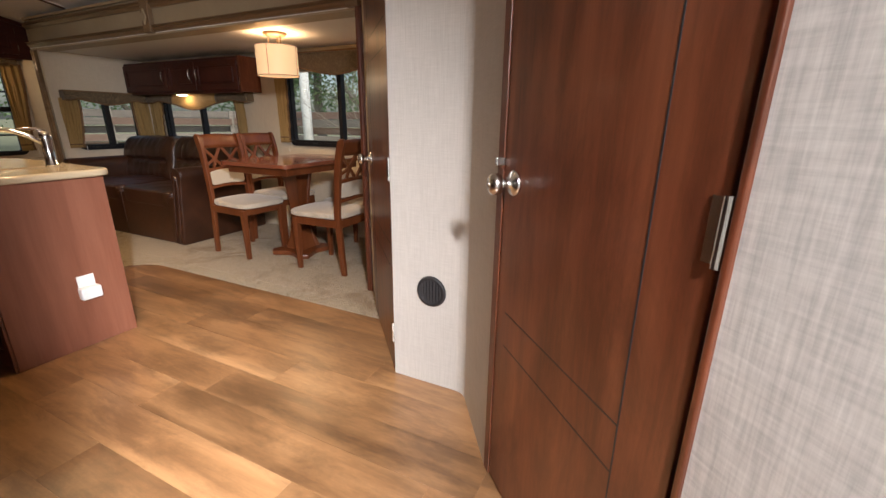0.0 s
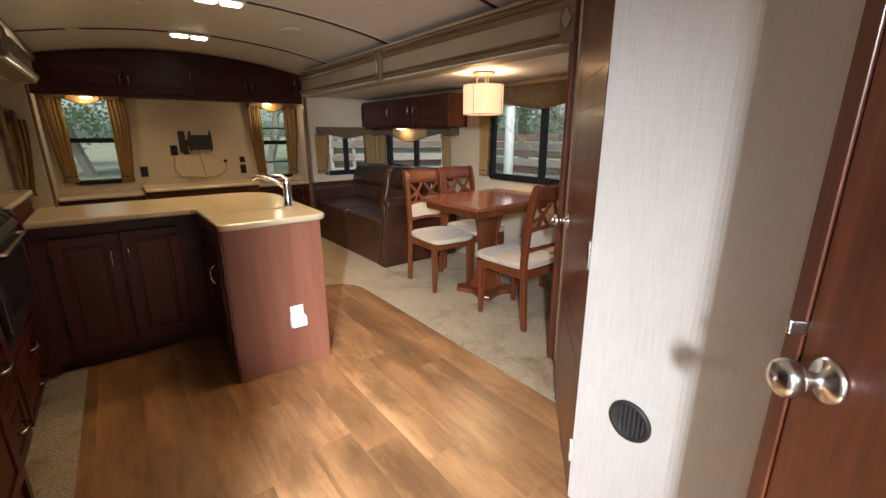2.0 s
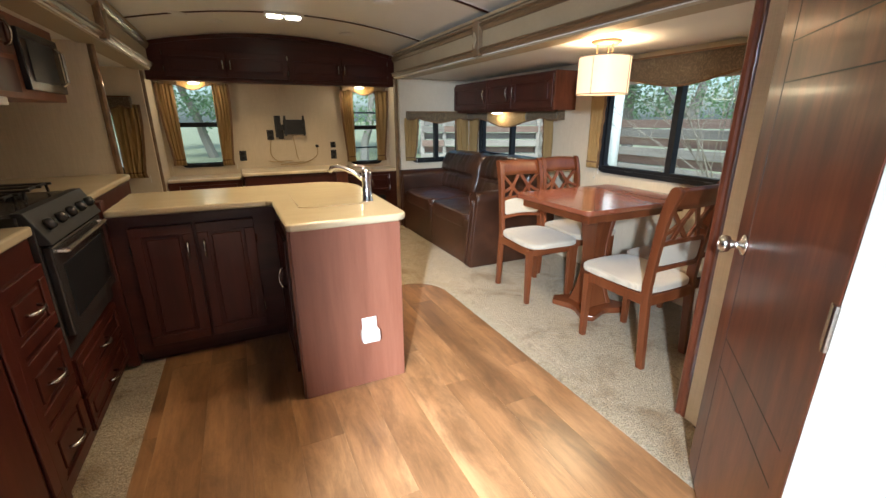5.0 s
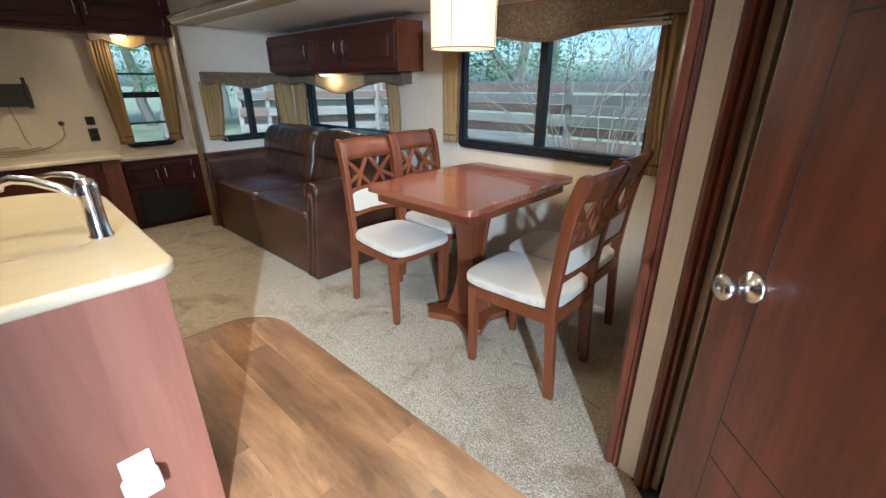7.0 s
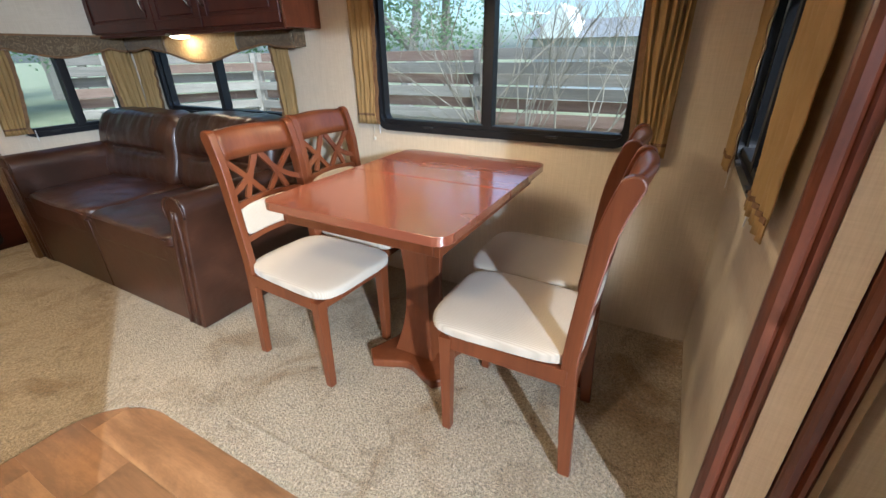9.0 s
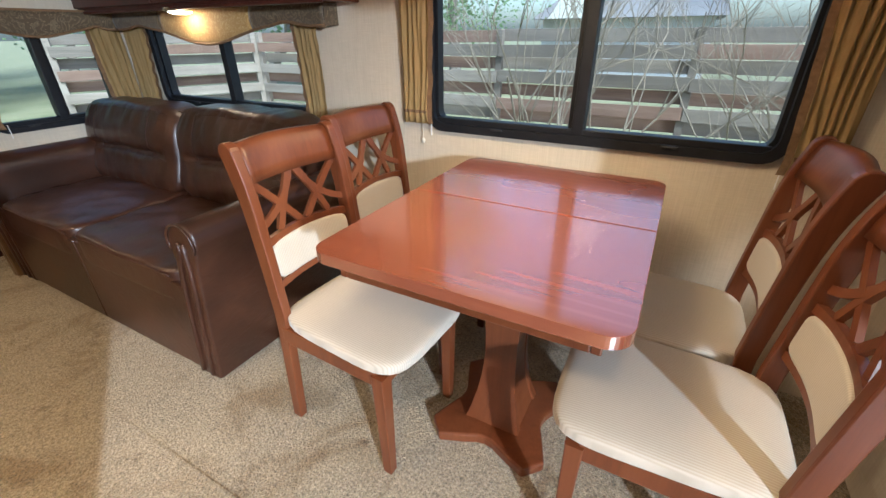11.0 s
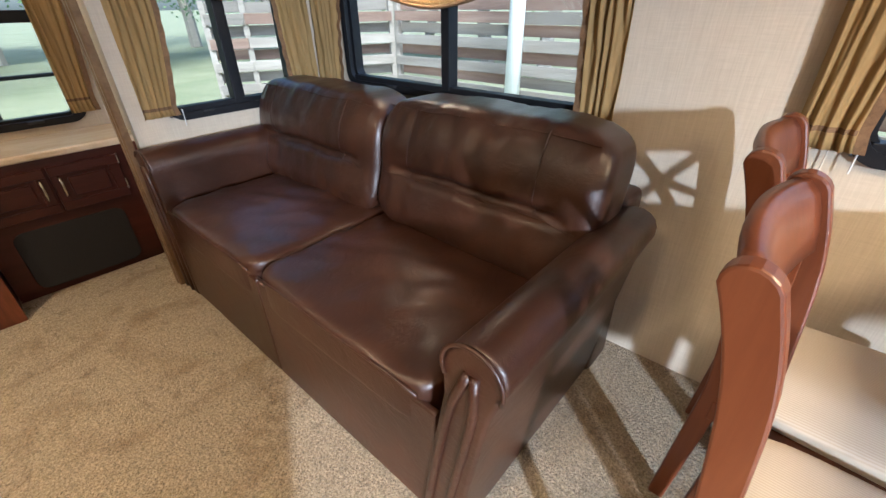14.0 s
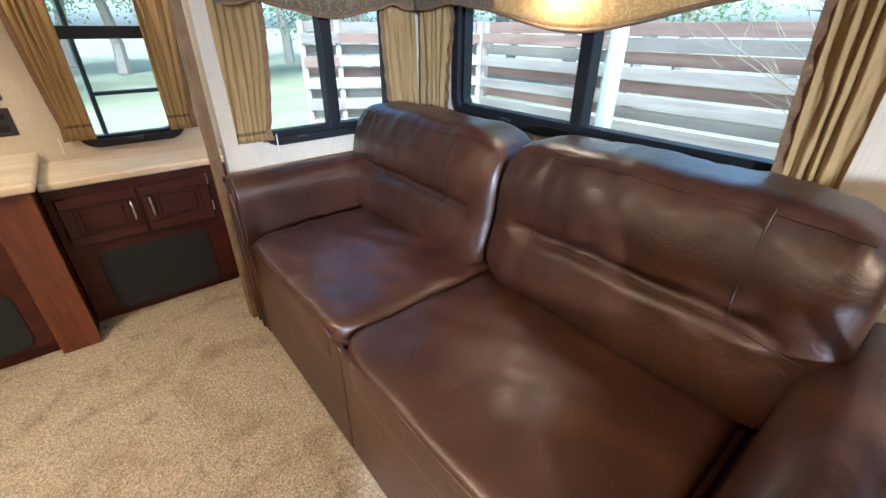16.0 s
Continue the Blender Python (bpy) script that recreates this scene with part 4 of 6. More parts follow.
def dining_chair():
    """Faces +y; the origin lies on the floor under the middle of the seat."""
    t = thing("dining_chair", "cherry-stained dining chair with curved lattice back and cream ribbed seat", "chair", group="chairs round the table")

    def back_y(z):
        k = (z - 0.44) / 0.55
        return -0.190 - 0.040 * max(k, 0) - 0.022 * max(k, 0) ** 2.0 - 0.030 * max(0, (k - 0.62) / 0.36) ** 2 + 0.03 * max(0, 1 - z / 0.44) * -1.0

    for s in (-1, 1):
        def half(z):
            return 0.019 + 0.004 * min(z / 0.44, 1) + 0.007 * max(0, (z - 0.62) / 0.33) ** 1.5

        zs = (0, 0.1, 0.2, 0.3, 0.40, 0.46, 0.55, 0.65, 0.72, 0.78, 0.83, 0.87, 0.90, 0.925, 0.945)
        front = [(back_y(z) + half(z), z) for z in zs]
        rear = [(back_y(z) - half(z), z) for z in zs]
        r_, y_ = half(0.945), back_y(0.945)
        tip = [(y_ + r_ * math.cos(radians(a)) - 0.004 * math.sin(radians(a)), 0.945 + 0.030 * math.sin(radians(a))) for a in range(20, 180, 20)]
        bm = P(front + tip + rear[::-1], (s * 0.030, 0, 0), (s * 0.158, 0, 0), (0, 1, 0), (0, 0, 1), bevel=0.004, seg=2)
        part("back_leg", bm, CHAIR_WOOD, t)
        bm = bmesh.new()
        prism(bm, rounded(0.042, 0.042, 0.004, 2), (0, 0, 0.40))
        for v_ in bm.verts:
            if v_.co.z < 0.01:
                v_.co.x *= 0.72
                v_.co.y *= 0.72
        bmesh.ops.translate(bm, vec=(s * 0.178, 0.195, 0), verts=bm.verts)
        part("front_leg", bm, CHAIR_WOOD, t)
        part("side_rail", B((s * 0.165, -0.19, 0.355, s * 0.190, 0.185, 0.412), bevel=0.003), CHAIR_WOOD, t)
    part("front_rail", B((-0.165, 0.182, 0.355, 0.165, 0.205, 0.412), bevel=0.003), CHAIR_WOOD, t)
    part("rear_rail", B((-0.160, -0.215, 0.355, 0.160, -0.192, 0.412), bevel=0.003), CHAIR_WOOD, t)

    def seat_shape(c):
        c = c.copy()
        k = c.y / 0.235
        c.x *= 1.0 + 0.05 * k
        if c.z > 0:
            c.z += 0.012 * (1 - (c.x / 0.22) ** 2) * (1 - k * k * 0.6)
        return Vector((c.x, c.y + 0.028, c.z + 0.434))

    part("seat", pillow(0.402, 0.480, 0.052, 5.0, 12, seat_shape), SEAT_CLOTH, t, "cream ribbed cloth seat pad", True)
    # crest rail
    bm = bmesh.new()
    n = 12
    rows = []
    for i in range(n + 1):
        a = i / n
        x = -0.1585 + 0.317 * a
        dip = -0.020 * math.sin(math.pi * a)
        lift = 0.006 * math.sin(math.pi * a)
        row = []
        for z, th in ((0.862, 0.013), (0.895, 0.016), (0.925, 0.018), (0.950 + lift, 0.0175), (0.966 + lift, 0.009)):
            row.append((bm.verts.new((x, back_y(z) + dip + th, z)), bm.verts.new((x, back_y(z) + dip - th, z))))
        rows.append(row)
    for a, b in zip(rows, rows[1:]):
        loop_a = [v_[0] for v_ in a] + [v_[1] for v_ in a[::-1]]
        loop_b = [v_[0] for v_ in b] + [v_[1] for v_ in b[::-1]]
        for k in range(10):
            bm.faces.new((loop_a[k], loop_a[(k + 1) % 10], loop_b[(k + 1) % 10], loop_b[k]))
    for row in (rows[0], rows[-1]):
        bm.faces.new([v_[0] for v_ in row] + [v_[1] for v_ in row[::-1]])
    bmesh.ops.recalc_face_normals(bm, faces=bm.faces)
    part("crest_rail", bm, CHAIR_WOOD, t, smooth=True)

    def on_back(x, z):
        return Vector((x, back_y(z) - 0.018 * math.cos(math.pi * x / 0.36), z))

    for z0, z1, nm in ((0.672, 0.696, "mid_rail"), (0.535, 0.558, "low_rail")):
        bm = bmesh.new()
        bar(bm, [on_back(-0.163 + 0.326 * i / 10, (z0 + z1) / 2) + Vector((0, 0, 0.012 * math.sin(math.pi * i / 10))) for i in range(11)], z1 - z0, 0.020, (0, 1, 0.1))
        part(nm, bm, CHAIR_WOOD, t)

    def pad_shape(c):
        p = on_back(c.x, 0.614 + c.z)
        return Vector((c.x, p.y + c.y + 0.004, 0.620 + c.z + 0.010 * math.cos(math.pi * c.x / 0.33)))

    part("back_pad", pillow(0.306, 0.028, 0.118, 7.0, 8, pad_shape), SEAT_CLOTH, t, "cream cloth back pad", True)
    # two pairs of bent bars that cross
    for s in (-1, 1):
        for a, b, c_ in (((s * 0.158, 0.866), (s * 0.080, 0.79), (s * 0.012, 0.706)), ((s * 0.008, 0.868), (s * 0.058, 0.765), (s * 0.160, 0.735)), ((s * 0.010, 0.870), (s * 0.060, 0.79), (s * 0.096, 0.704))):
            pts = [on_back(p.x, p.z) for p in curve((a[0], 0, a[1]), (b[0], 0, b[1]), (c_[0], 0, c_[1]), 9)]
            part("lattice_bar", bar(bmesh.new(), pts, 0.021, 0.013, (0, 1, 0.15)), CHAIR_WOOD, t)
    return t


chair = dining_chair()
chair.matrix_basis = pose(2.512, 3.39, 0.002, 0, 0, 177)
for x, y, turn in ((2.955, 3.445, 179), (2.545, 2.497, 0.5), (2.955, 2.545, 1)):
    copy_thing(chair, pose(x, y, 0.002, 0, 0, turn))


def dining_table():
    t = thing("dining_table", "reddish wooden pedestal dining table with a leaf seam", "table", pose(2.695, 2.975, 0.002))
    hx0, hx1, hy = -0.445, 0.455, 0.347
    Z = 0.79

    def top(x0, x1, left, right):
        r = 0.05

        def corner(cx, cy, start):
            return [(cx + r * math.cos(radians(start + 9 * k)), cy + r * math.sin(radians(start + 9 * k))) for k in range(11)]

        out = corner(x1 - r, hy - r, 0) if right else [(x1, hy)]
        out += corner(x0 + r, hy - r, 90) + corner(x0 + r, -hy + r, 180) if left else [(x0, hy), (x0, -hy)]
        return out + (corner(x1 - r, -hy + r, 270) if right else [(x1, -hy)])

    part("tabletop", P(top(hx0, 0.0215, True, False), (0, 0, 0.028), (0, 0, Z - 0.028), bevel=0.0012, seg=2), TABLE_WOOD, t)
    part("tabletop", P(top(0.0265, hx1, False, True), (0, 0, 0.028), (0, 0, Z - 0.028), bevel=0.0012, seg=2), TABLE_WOOD, t)
    # dark filler paints the shade of the open gap between the leaves
    part("seam", B((0.0217, -hy + 0.001, Z - 0.026, 0.0263, hy - 0.001, Z - 0.0022)), GAP_SHADE, t, "dark strip standing in for the shaded gap between the two leaves")
    for nm, b in (("apron", (hx0 + 0.05, -hy + 0.045, Z - 0.085, hx1 - 0.05, -hy + 0.065, Z - 0.029)), ("apron", (hx0 + 0.05, hy - 0.065, Z - 0.085, hx1 - 0.05, hy - 0.045, Z - 0.029)), ("apron", (hx0 + 0.05, -hy + 0.066, Z - 0.085, hx0 + 0.07, hy - 0.066, Z - 0.029)), ("apron", (hx1 - 0.07, -hy + 0.066, Z - 0.085, hx1 - 0.05, hy - 0.066, Z - 0.029))):
        part(nm, B(b, bevel=0.003), CHAIR_WOOD, t)
    # waisted column with raised edges
    bm = bmesh.new()
    rows = []
    for i in range(13):
        k = i / 12
        z = 0.045 + (Z - 0.09 - 0.045) * k
        w = 0.058 + 0.050 * abs(2 * k - 0.85) ** 2.0 * (1.25 if k < 0.42 else 0.55)
        rows.append([bm.verts.new((a * w, b * w * 0.9, z)) for a, b in ((-1, -1), (-0.72, -1), (-0.66, -0.93), (0.66, -0.93), (0.72, -1), (1, -1), (1, 1), (0.72, 1), (0.66, 0.93), (-0.66, 0.93), (-0.72, 1), (-1, 1))])
    for a, b in zip(rows, rows[1:]):
        for k in range(12):
            bm.faces.new((a[k], a[(k + 1) % 12], b[(k + 1) % 12], b[k]))
    bm.faces.new(rows[0][::-1]), bm.faces.new(rows[-1])
    bmesh.ops.recalc_face_normals(bm, faces=bm.faces)
    part("column", bm, CHAIR_WOOD, t)
    out = []
    for q in range(4):
        a0 = radians(45 + 90 * q)
        for da, r in ((-9, 0.245), (9, 0.245), (22, 0.185), (35, 0.152), (45, 0.145), (55, 0.152), (68, 0.185)):
            a = a0 + radians(da)
            out.append((r * math.cos(a) * 1.05, r * math.sin(a)))
    part("foot", P(out, (0, 0, 0.04), (0, 0, 0.0), bevel=0.008), CHAIR_WOOD, t)
    return t


dining_table()


# ---------------------------------------------------------------- sofa
def sofa():
    t = thing("sofa", "brown leather two-seat sofa with rolled arms and loose back cushions", "sofa", pose(0, 0, 0.002))
    y0, y1, x0, x1 = 4.02, 5.755, 2.312, 3.235
    AW, ym = 0.135, 4.868
    part("base", B((x0 + 0.018, y0 + 0.03, 0.0, x1 - 0.05, y1 - 0.03, 0.335), bevel=0.012), LEATHER, t)
    part("front_panel", B((x0 + 0.010, y0 + 0.06, 0.012, x0 + 0.03, ym - 0.002, 0.425), bevel=0.006), LEATHER, t)
    part("front_panel", B((x0 + 0.010, ym + 0.002, 0.012, x0 + 0.03, y1 - 0.08, 0.425), bevel=0.006), LEATHER, t)
    for s in (0, 1):
        ya, yb = (y0, y0 + AW) if s == 0 else (y1 - AW, y1)
        yc = (ya + yb) / 2
        out, lean = (-1, 0.105) if s == 0 else (1, 0.03)

        def arm_y(y, z, out=out, lean=lean):
            return y + out * lean * (max(z, 0) / 0.62) ** 1.15

        # a rounded arm that leans outwards
        prof = [(ya - 0.002, 0.0), (yb - 0.018, 0.0), (yb - 0.014, 0.25), (yb - 0.014, 0.52)]
        prof += [(yc + 0.074 * math.cos(radians(a)), 0.618 + 0.072 * math.sin(radians(a))) for a in range(-20, 201, 20)]
        prof += [(ya + 0.008, 0.52), (ya + 0.002, 0.25)]
        prof = [(arm_y(y, z), z) for y, z in prof]
        part("arm", P(prof, (x1 - 0.16 - x0, 0, 0), (x0 + 0.006, 0, 0), (0, 1, 0), (0, 0, 1), bevel=0.012, seg=3), LEATHER, t, smooth=True)
        for k in (0.28, 0.72):
            yk = ya + AW * k
            pts = [(x0 + 0.005, arm_y(yk + (0.5 - k) * 0.10 * max(0, (z - 0.50) / 0.12), z), z) for z in (0.02, 0.15, 0.30, 0.42, 0.52, 0.58, 0.62)]
            part("front_pleat", T(pts, 0.011, 8), LEATHER, t, smooth=True)
        part("arm_piping", T([(x0 + 0.004, arm_y(yc + 0.070 * math.cos(radians(a)), 0.618), 0.618 + 0.068 * math.sin(radians(a))) for a in range(-25, 206, 15)], 0.005, 6), LEATHER, t, smooth=True)
    part("back_frame", B((x1 - 0.18, y0 - 0.02, 0.0, x1 - 0.01, y1 - 0.01, 0.70), bevel=0.03, seg=3), LEATHER, t, smooth=True)
    for k, (a, b) in enumerate(((y0 + AW - 0.055, ym - 0.002), (ym + 0.002, y1 - AW - 0.004))):
        w = b - a

        def seat_shape(c, a=a, w=w):
            u, v_ = c.x / 0.36, c.y / (w / 2)
            top = max(c.z / 0.075, 0)
            z = c.z + 0.018 * (1 - u * u) * (1 - v_ * v_ * 0.8) * top
            z += top * (0.012 * noise.noise(Vector((c.x * 5, c.y * 5, a))) + 0.006 * noise.noise(Vector((c.x * 14 + c.y * 6, c.y * 9, a + 4))))
            rear = max(0, u) ** 2
            fold = 1 - abs(noise.noise(Vector((c.x * 6 + c.y * 3, c.y * 15 - c.x * 4, a + 9)))) * 3
            z += top * 0.006 * rear * max(fold, 0)
            return Vector((c.x + x0 + 0.362, c.y + a + w / 2, z + 0.402))

        part("seat_cushion", pillow(0.72, w, 0.15, 10.0, 34, seat_shape), LEATHER, t, "brown leather seat cushion", True)
        part("piping", T([(x0 + 0.005, a + 0.03 + (w - 0.06) * i / 10, 0.455 + 0.004 * math.sin(i)) for i in range(11)], 0.0045, 6), LEATHER, t, smooth=True)
        ba, bb = (y0 - 0.018, ym - 0.008) if k == 0 else (ym + 0.004, y1 + 0.022)
        wb = bb - ba

        def back_shape(c, ba=ba, wb=wb, k=k):
            h = c.z / 0.225
            v_ = c.y / (wb / 2)
            fat = 1.0 + 0.20 * math.exp(-((h - 0.42) / 0.42) ** 2) + 0.06 * math.exp(-((h + 0.55) / 0.30) ** 2) - 0.25 * max(0, -h - 0.65)
            span = max(0.0, 1 - abs(v_ / 0.82) ** 6)
            crease = -0.034 * math.exp(-((h + 0.06) / 0.085) ** 2) * span
            n1 = noise.noise(Vector((v_ * 7.0, h * 1.1, k * 7.0)))
            n2 = noise.noise(Vector((v_ * 11.0 + h * 1.2, h * 0.8, k * 5.0 + 3.0)))
            n3 = noise.noise(Vector((v_ * 14.0 - h * 2.0, h * 1.2, k * 9.0 + 5.0)))
            tuck = max(0.0, 1 - 3.2 * abs(n2)) - 0.4
            tuft = max(0.0, 1 - 3.0 * abs(n3)) - 0.4
            puck = 0.006 * n1 + 0.008 * tuck * math.exp(-((h - 0.78) / 0.30) ** 2)
            puck += 0.009 * tuft * math.exp(-((h + 0.16) / 0.16) ** 2) * span + 0.004 * n3 * math.exp(-((h + 0.6) / 0.3) ** 2)
            x = c.x * fat
            if c.x < 0:
                x -= crease + puck
            z = c.z + 0.006 * math.cos(v_ * 1.4) + 0.003 * math.sin(v_ * 9 + k) + (0.004 * n2 if h > 0.8 else 0)
            return Vector((x + 2.950 + 0.28 * (c.z + 0.05), c.y + ba + wb / 2, z + 0.689 - 0.016 * k))

        cu = part("back_cushion", pillow(0.215, wb, 0.45, 6.0, 46, back_shape), LEATHER, t, "puckered brown leather back cushion", True)
        for f in (0.22, 0.80):
            yk = ba + wb * f
            pts = []
            for i in range(14):
                zz = -0.03 + 0.235 * i / 13
                c = Vector((-0.1075 * (1 - (abs(zz) / 0.225) ** 6) ** (1 / 6), yk - ba - wb / 2, zz))
                pts.append(back_shape(c) + Vector((-0.001, 0, 0)))
            part("seam", T(pts, 0.0018, 6), LEATHER, cu)
        for zz, f0, f1 in ((-0.028, 0.06, 0.94), (0.196, 0.05, 0.95)):
            pts = []
            for i in range(25):
                c = Vector((-0.1075 * (1 - (abs(zz) / 0.225) ** 6) ** (1 / 6), wb * (f0 + (f1 - f0) * i / 24 - 0.5), zz))
                pts.append(back_shape(c) + Vector((-0.001, 0, 0)))
            part("seam", T(pts, 0.0018, 6), LEATHER, cu)
    return t


sofa()


# ---------------------------------------------------------------- cabinets
def pull(parent, a, b, out, name="handle"):
    """A bowed nickel pull between two points, standing out along out."""
    a, b, out = Vector(a), Vector(b), Vector(out)
    pts = [a, a + out * 0.02 + (b - a) * 0.08, a + out * 0.028 + (b - a) * 0.3, a + out * 0.030 + (b - a) * 0.5, b + out * 0.028 + (a - b) * 0.3, b + out * 0.02 + (a - b) * 0.08, b]
    return part(name, tube(bmesh.new(), pts, 0.0062, 8, 1.0, 0.8), NICKEL, parent, "bowed nickel pull", True)


def panel_door(parent, origin, u, out, w, h, mat=None, arched=False, pull_at=None, hinge_side=0, name="door", label=""):
    """A framed cabinet door: frame, raised middle panel, pull and hinges. origin: its lower corner; u: along; out: towards the room."""
    mat = mat or CABINET
    o, u, out, up = Vector(origin), Vector(u), Vector(out), Vector((0, 0, 1))
    fw = min(0.05, h * 0.2, w * 0.2)
    d = part(name, P([(0, 0), (w, 0), (w, h), (0, h)], out * 0.012, o, u, up), mat, parent, label)
    rails = [[(0, 0), (w, 0), (w, fw), (0, fw)], [(0, fw), (fw, fw), (fw, h - fw), (0, h - fw)], [(w - fw, fw), (w, fw), (w, h - fw), (w - fw, h - fw)]]
    n = 8
    top = [(w, h), (0, h), (0, h - fw)] + [(w * i / n, h - fw - (0.018 * (1 - math.sin(math.pi * i / n)) if arched else 0)) for i in range(1, n)] + [(w, h - fw)]
    rails.append(top)
    for r in rails:
        part("rail", P(r, out * 0.009, o + out * 0.0125, u, up, bevel=0.0025, seg=1), mat, d)
    m = fw + 0.016
    part("raised_panel", P([(m, m), (w - m, m), (w - m, h - m - (0.010 if arched else 0)), (m, h - m - (0.010 if arched else 0))], out * 0.006, o + out * 0.0125, u, up, bevel=0.005, seg=1), mat, d)
    if pull_at is not None:
        a0, b0, upright = pull_at
        p = o + u * a0 + up * b0 + out * 0.021
        pull(d, p, p + (up * 0.095 if upright else u * 0.095), out)
    if hinge_side:
        for k in (0.15, 0.78):
            q = o + u * (w + 0.004 if hinge_side > 0 else -0.004) + up * (h * k)
            part("hinge", tube(bmesh.new(), [q + out * 0.008, q + out * 0.008 + up * 0.05], 0.0045, 6), NICKEL, d)
    return d


X, Y, Z = Vector((1, 0, 0)), Vector((0, 1, 0)), Vector((0, 0, 1))

# rear overhead cabinet under the arched ceiling
t = thing("overhead_cabinet", "dark cherry overhead cabinet following the arched ceiling", "cabinet")
yf = 6.19
zb = 1.655
part("body", P([(x, arch(x) - 0.006) for x in xs] + [(R, zb), (L, zb)], (0, BACK - yf - 0.004, 0), (0, yf, 0), (1, 0, 0), (0, 0, 1)), CABINET_X, t)
for x0, w in ((0.05, 0.55), (0.61, 0.59), (1.215, 0.57), (1.795, 0.55)):
    left = x0 in (0.05, 1.215)
    panel_door(t, (x0, yf - 0.001, zb + 0.03), X, -Y, w, 0.245, CABINET_X, True, (w - 0.03 if left else 0.03, 0.075, True), -1 if left else 1)
part("crown", P([(x, arch(x) - 0.045) for x in xs] + [(x, arch(x) - 0.007) for x in xs[::-1]], (0, -0.016, 0), (0, yf - 0.001, 0), (1, 0, 0), (0, 0, 1)), CABINET_X, t)
part("bottom_lip", B((L, yf - 0.012, zb - 0.012, R, yf + 0.01, zb + 0.016), bevel=0.003), CABINET_X, t)


def puck(x, y, z, energy, label="lit round under-cabinet lamp"):
    t = thing("puck_lamp", label, "lamp", pose(x, y, z), "under-cabinet lamps")
    part("housing", lathe(bmesh.new(), [(0.075, 0.0), (0.075, -0.012), (0.066, -0.018), (0.052, -0.018)], 24), NICKEL, t, smooth=True)
    part("lens", lathe(bmesh.new(), [(0.055, -0.0185), (0.050, -0.024), (0.03, -0.029), (0.004, -0.030)], 20), LENS, t, "glowing warm lens", True)
    lamp_object("puck_light", "POINT", pose(x, y, z - 0.05), energy, WARM, radius=0.03)
    return t


puck(0.27, 6.33, zb - 0.001, 1.3)
puck(2.03, 6.33, zb - 0.001, 1.3)

# overhead cabinet over the sofa
t = thing("sofa_overhead_cabinet", "dark cherry overhead cabinet above the sofa window", "cabinet")
cx, cz0, cz1 = 3.06, 1.35, 1.66
part("body", B((cx + 0.013, 3.95, cz0, SLIDE_X - 0.002, 5.79, cz1), bevel=0.003), CABINET, t)
part("end_panel", B((cx - 0.008, 3.93, cz0 - 0.006, SLIDE_X - 0.002, 3.95, cz1), bevel=0.003), CHERRY, t, "reddish end panel")
for y0, w, flip in ((3.965, 0.60, False), (4.575, 0.44, True), (5.025, 0.75, False)):
    panel_door(t, (cx + 0.012, y0 + w, cz0 + 0.015), -Y, -X, w, cz1 - cz0 - 0.04, CABINET, False, (0.04 if y0 < 4.2 else w - 0.06 if flip else w - 0.05, 0.10, True), 1 if y0 < 4.2 else 0)
part("light_rail", B((cx + 0.002, 3.95, cz0 - 0.014, cx + 0.03, 5.79, cz0), bevel=0.003), CABINET, t)
puck(3.13, 4.93, cz0 - 0.001, 0.65)

# rear console
t = thing("console_cabinet", "dark cherry console cabinet along the rear wall", "cabinet")
part("body", B((0.62, 6.03, 0.06, 1.74, BACK - 0.004, 0.675)), CABINET_X, t)
part("plinth", B((0.62, 6.06, 0.002, 1.74, BACK - 0.004, 0.06)), CABINET_X, t)
part("corner_post", B((1.615, 6.012, 0.002, 1.745, 6.0295, 0.675), bevel=0.003), CHERRY, t)
for x0 in (0.64, 1.11):
    part("recess_panel", B((x0, 6.018, 0.44, x0 + 0.45, 6.0295, 0.66), bevel=0.003), CABINET_X, t)
part("speaker_grille", P(rounded(0.86, 0.26, 0.05), (0, -0.008, 0), (1.13, 6.0295, 0.20), (1, 0, 0), (0, 0, 1), bevel=0.003), MESH_CLOTH, t, "black cloth grille")
part("worktop", B((0.60, 5.985, 0.677, 1.765, BACK - 0.003, 0.712), bevel=0.012, seg=3), STONE_TOP, t, "cream mottled solid-surface top")
for nm, x0, x1 in (("side_cabinet", 1.747, 2.44), ("side_cabinet", L + 0.01, 0.597)):
    t = thing(nm, "dark cherry two-door cabinet with a black speaker panel below" if x0 > 1 else "dark cherry side cabinet under the rear window", "cabinet")
    part("body", B((x0, 6.165, 0.05, x1, BACK - 0.004, 0.628)), CABINET_X, t)
    part("plinth", B((x0, 6.19, 0.002, x1, BACK - 0.004, 0.05)), CABINET_X, t)
    w = 0.262
    mid = 2.045 if x0 > 1 else 0.27
    panel_door(t, (mid - w - 0.006, 6.164, 0.385), X, -Y, w, 0.205, CABINET_X, False, (w - 0.028, 0.065, True), -1)
    panel_door(t, (mid + 0.006, 6.164, 0.385), X, -Y, w, 0.205, CABINET_X, False, (0.028, 0.065, True), 1)
    part("speaker_grille", P(rounded(0.43, 0.29, 0.045), (0, -0.008, 0), (mid, 6.164, 0.19), (1, 0, 0), (0, 0, 1), bevel=0.003), MESH_CLOTH, t, "black cloth speaker grille")
    part("worktop", B((x0 + 0.0005, 6.145, 0.63, x1, BACK - 0.003, 0.662), bevel=0.010, seg=3), STONE_TOP, t, "cream mottled solid-surface top")

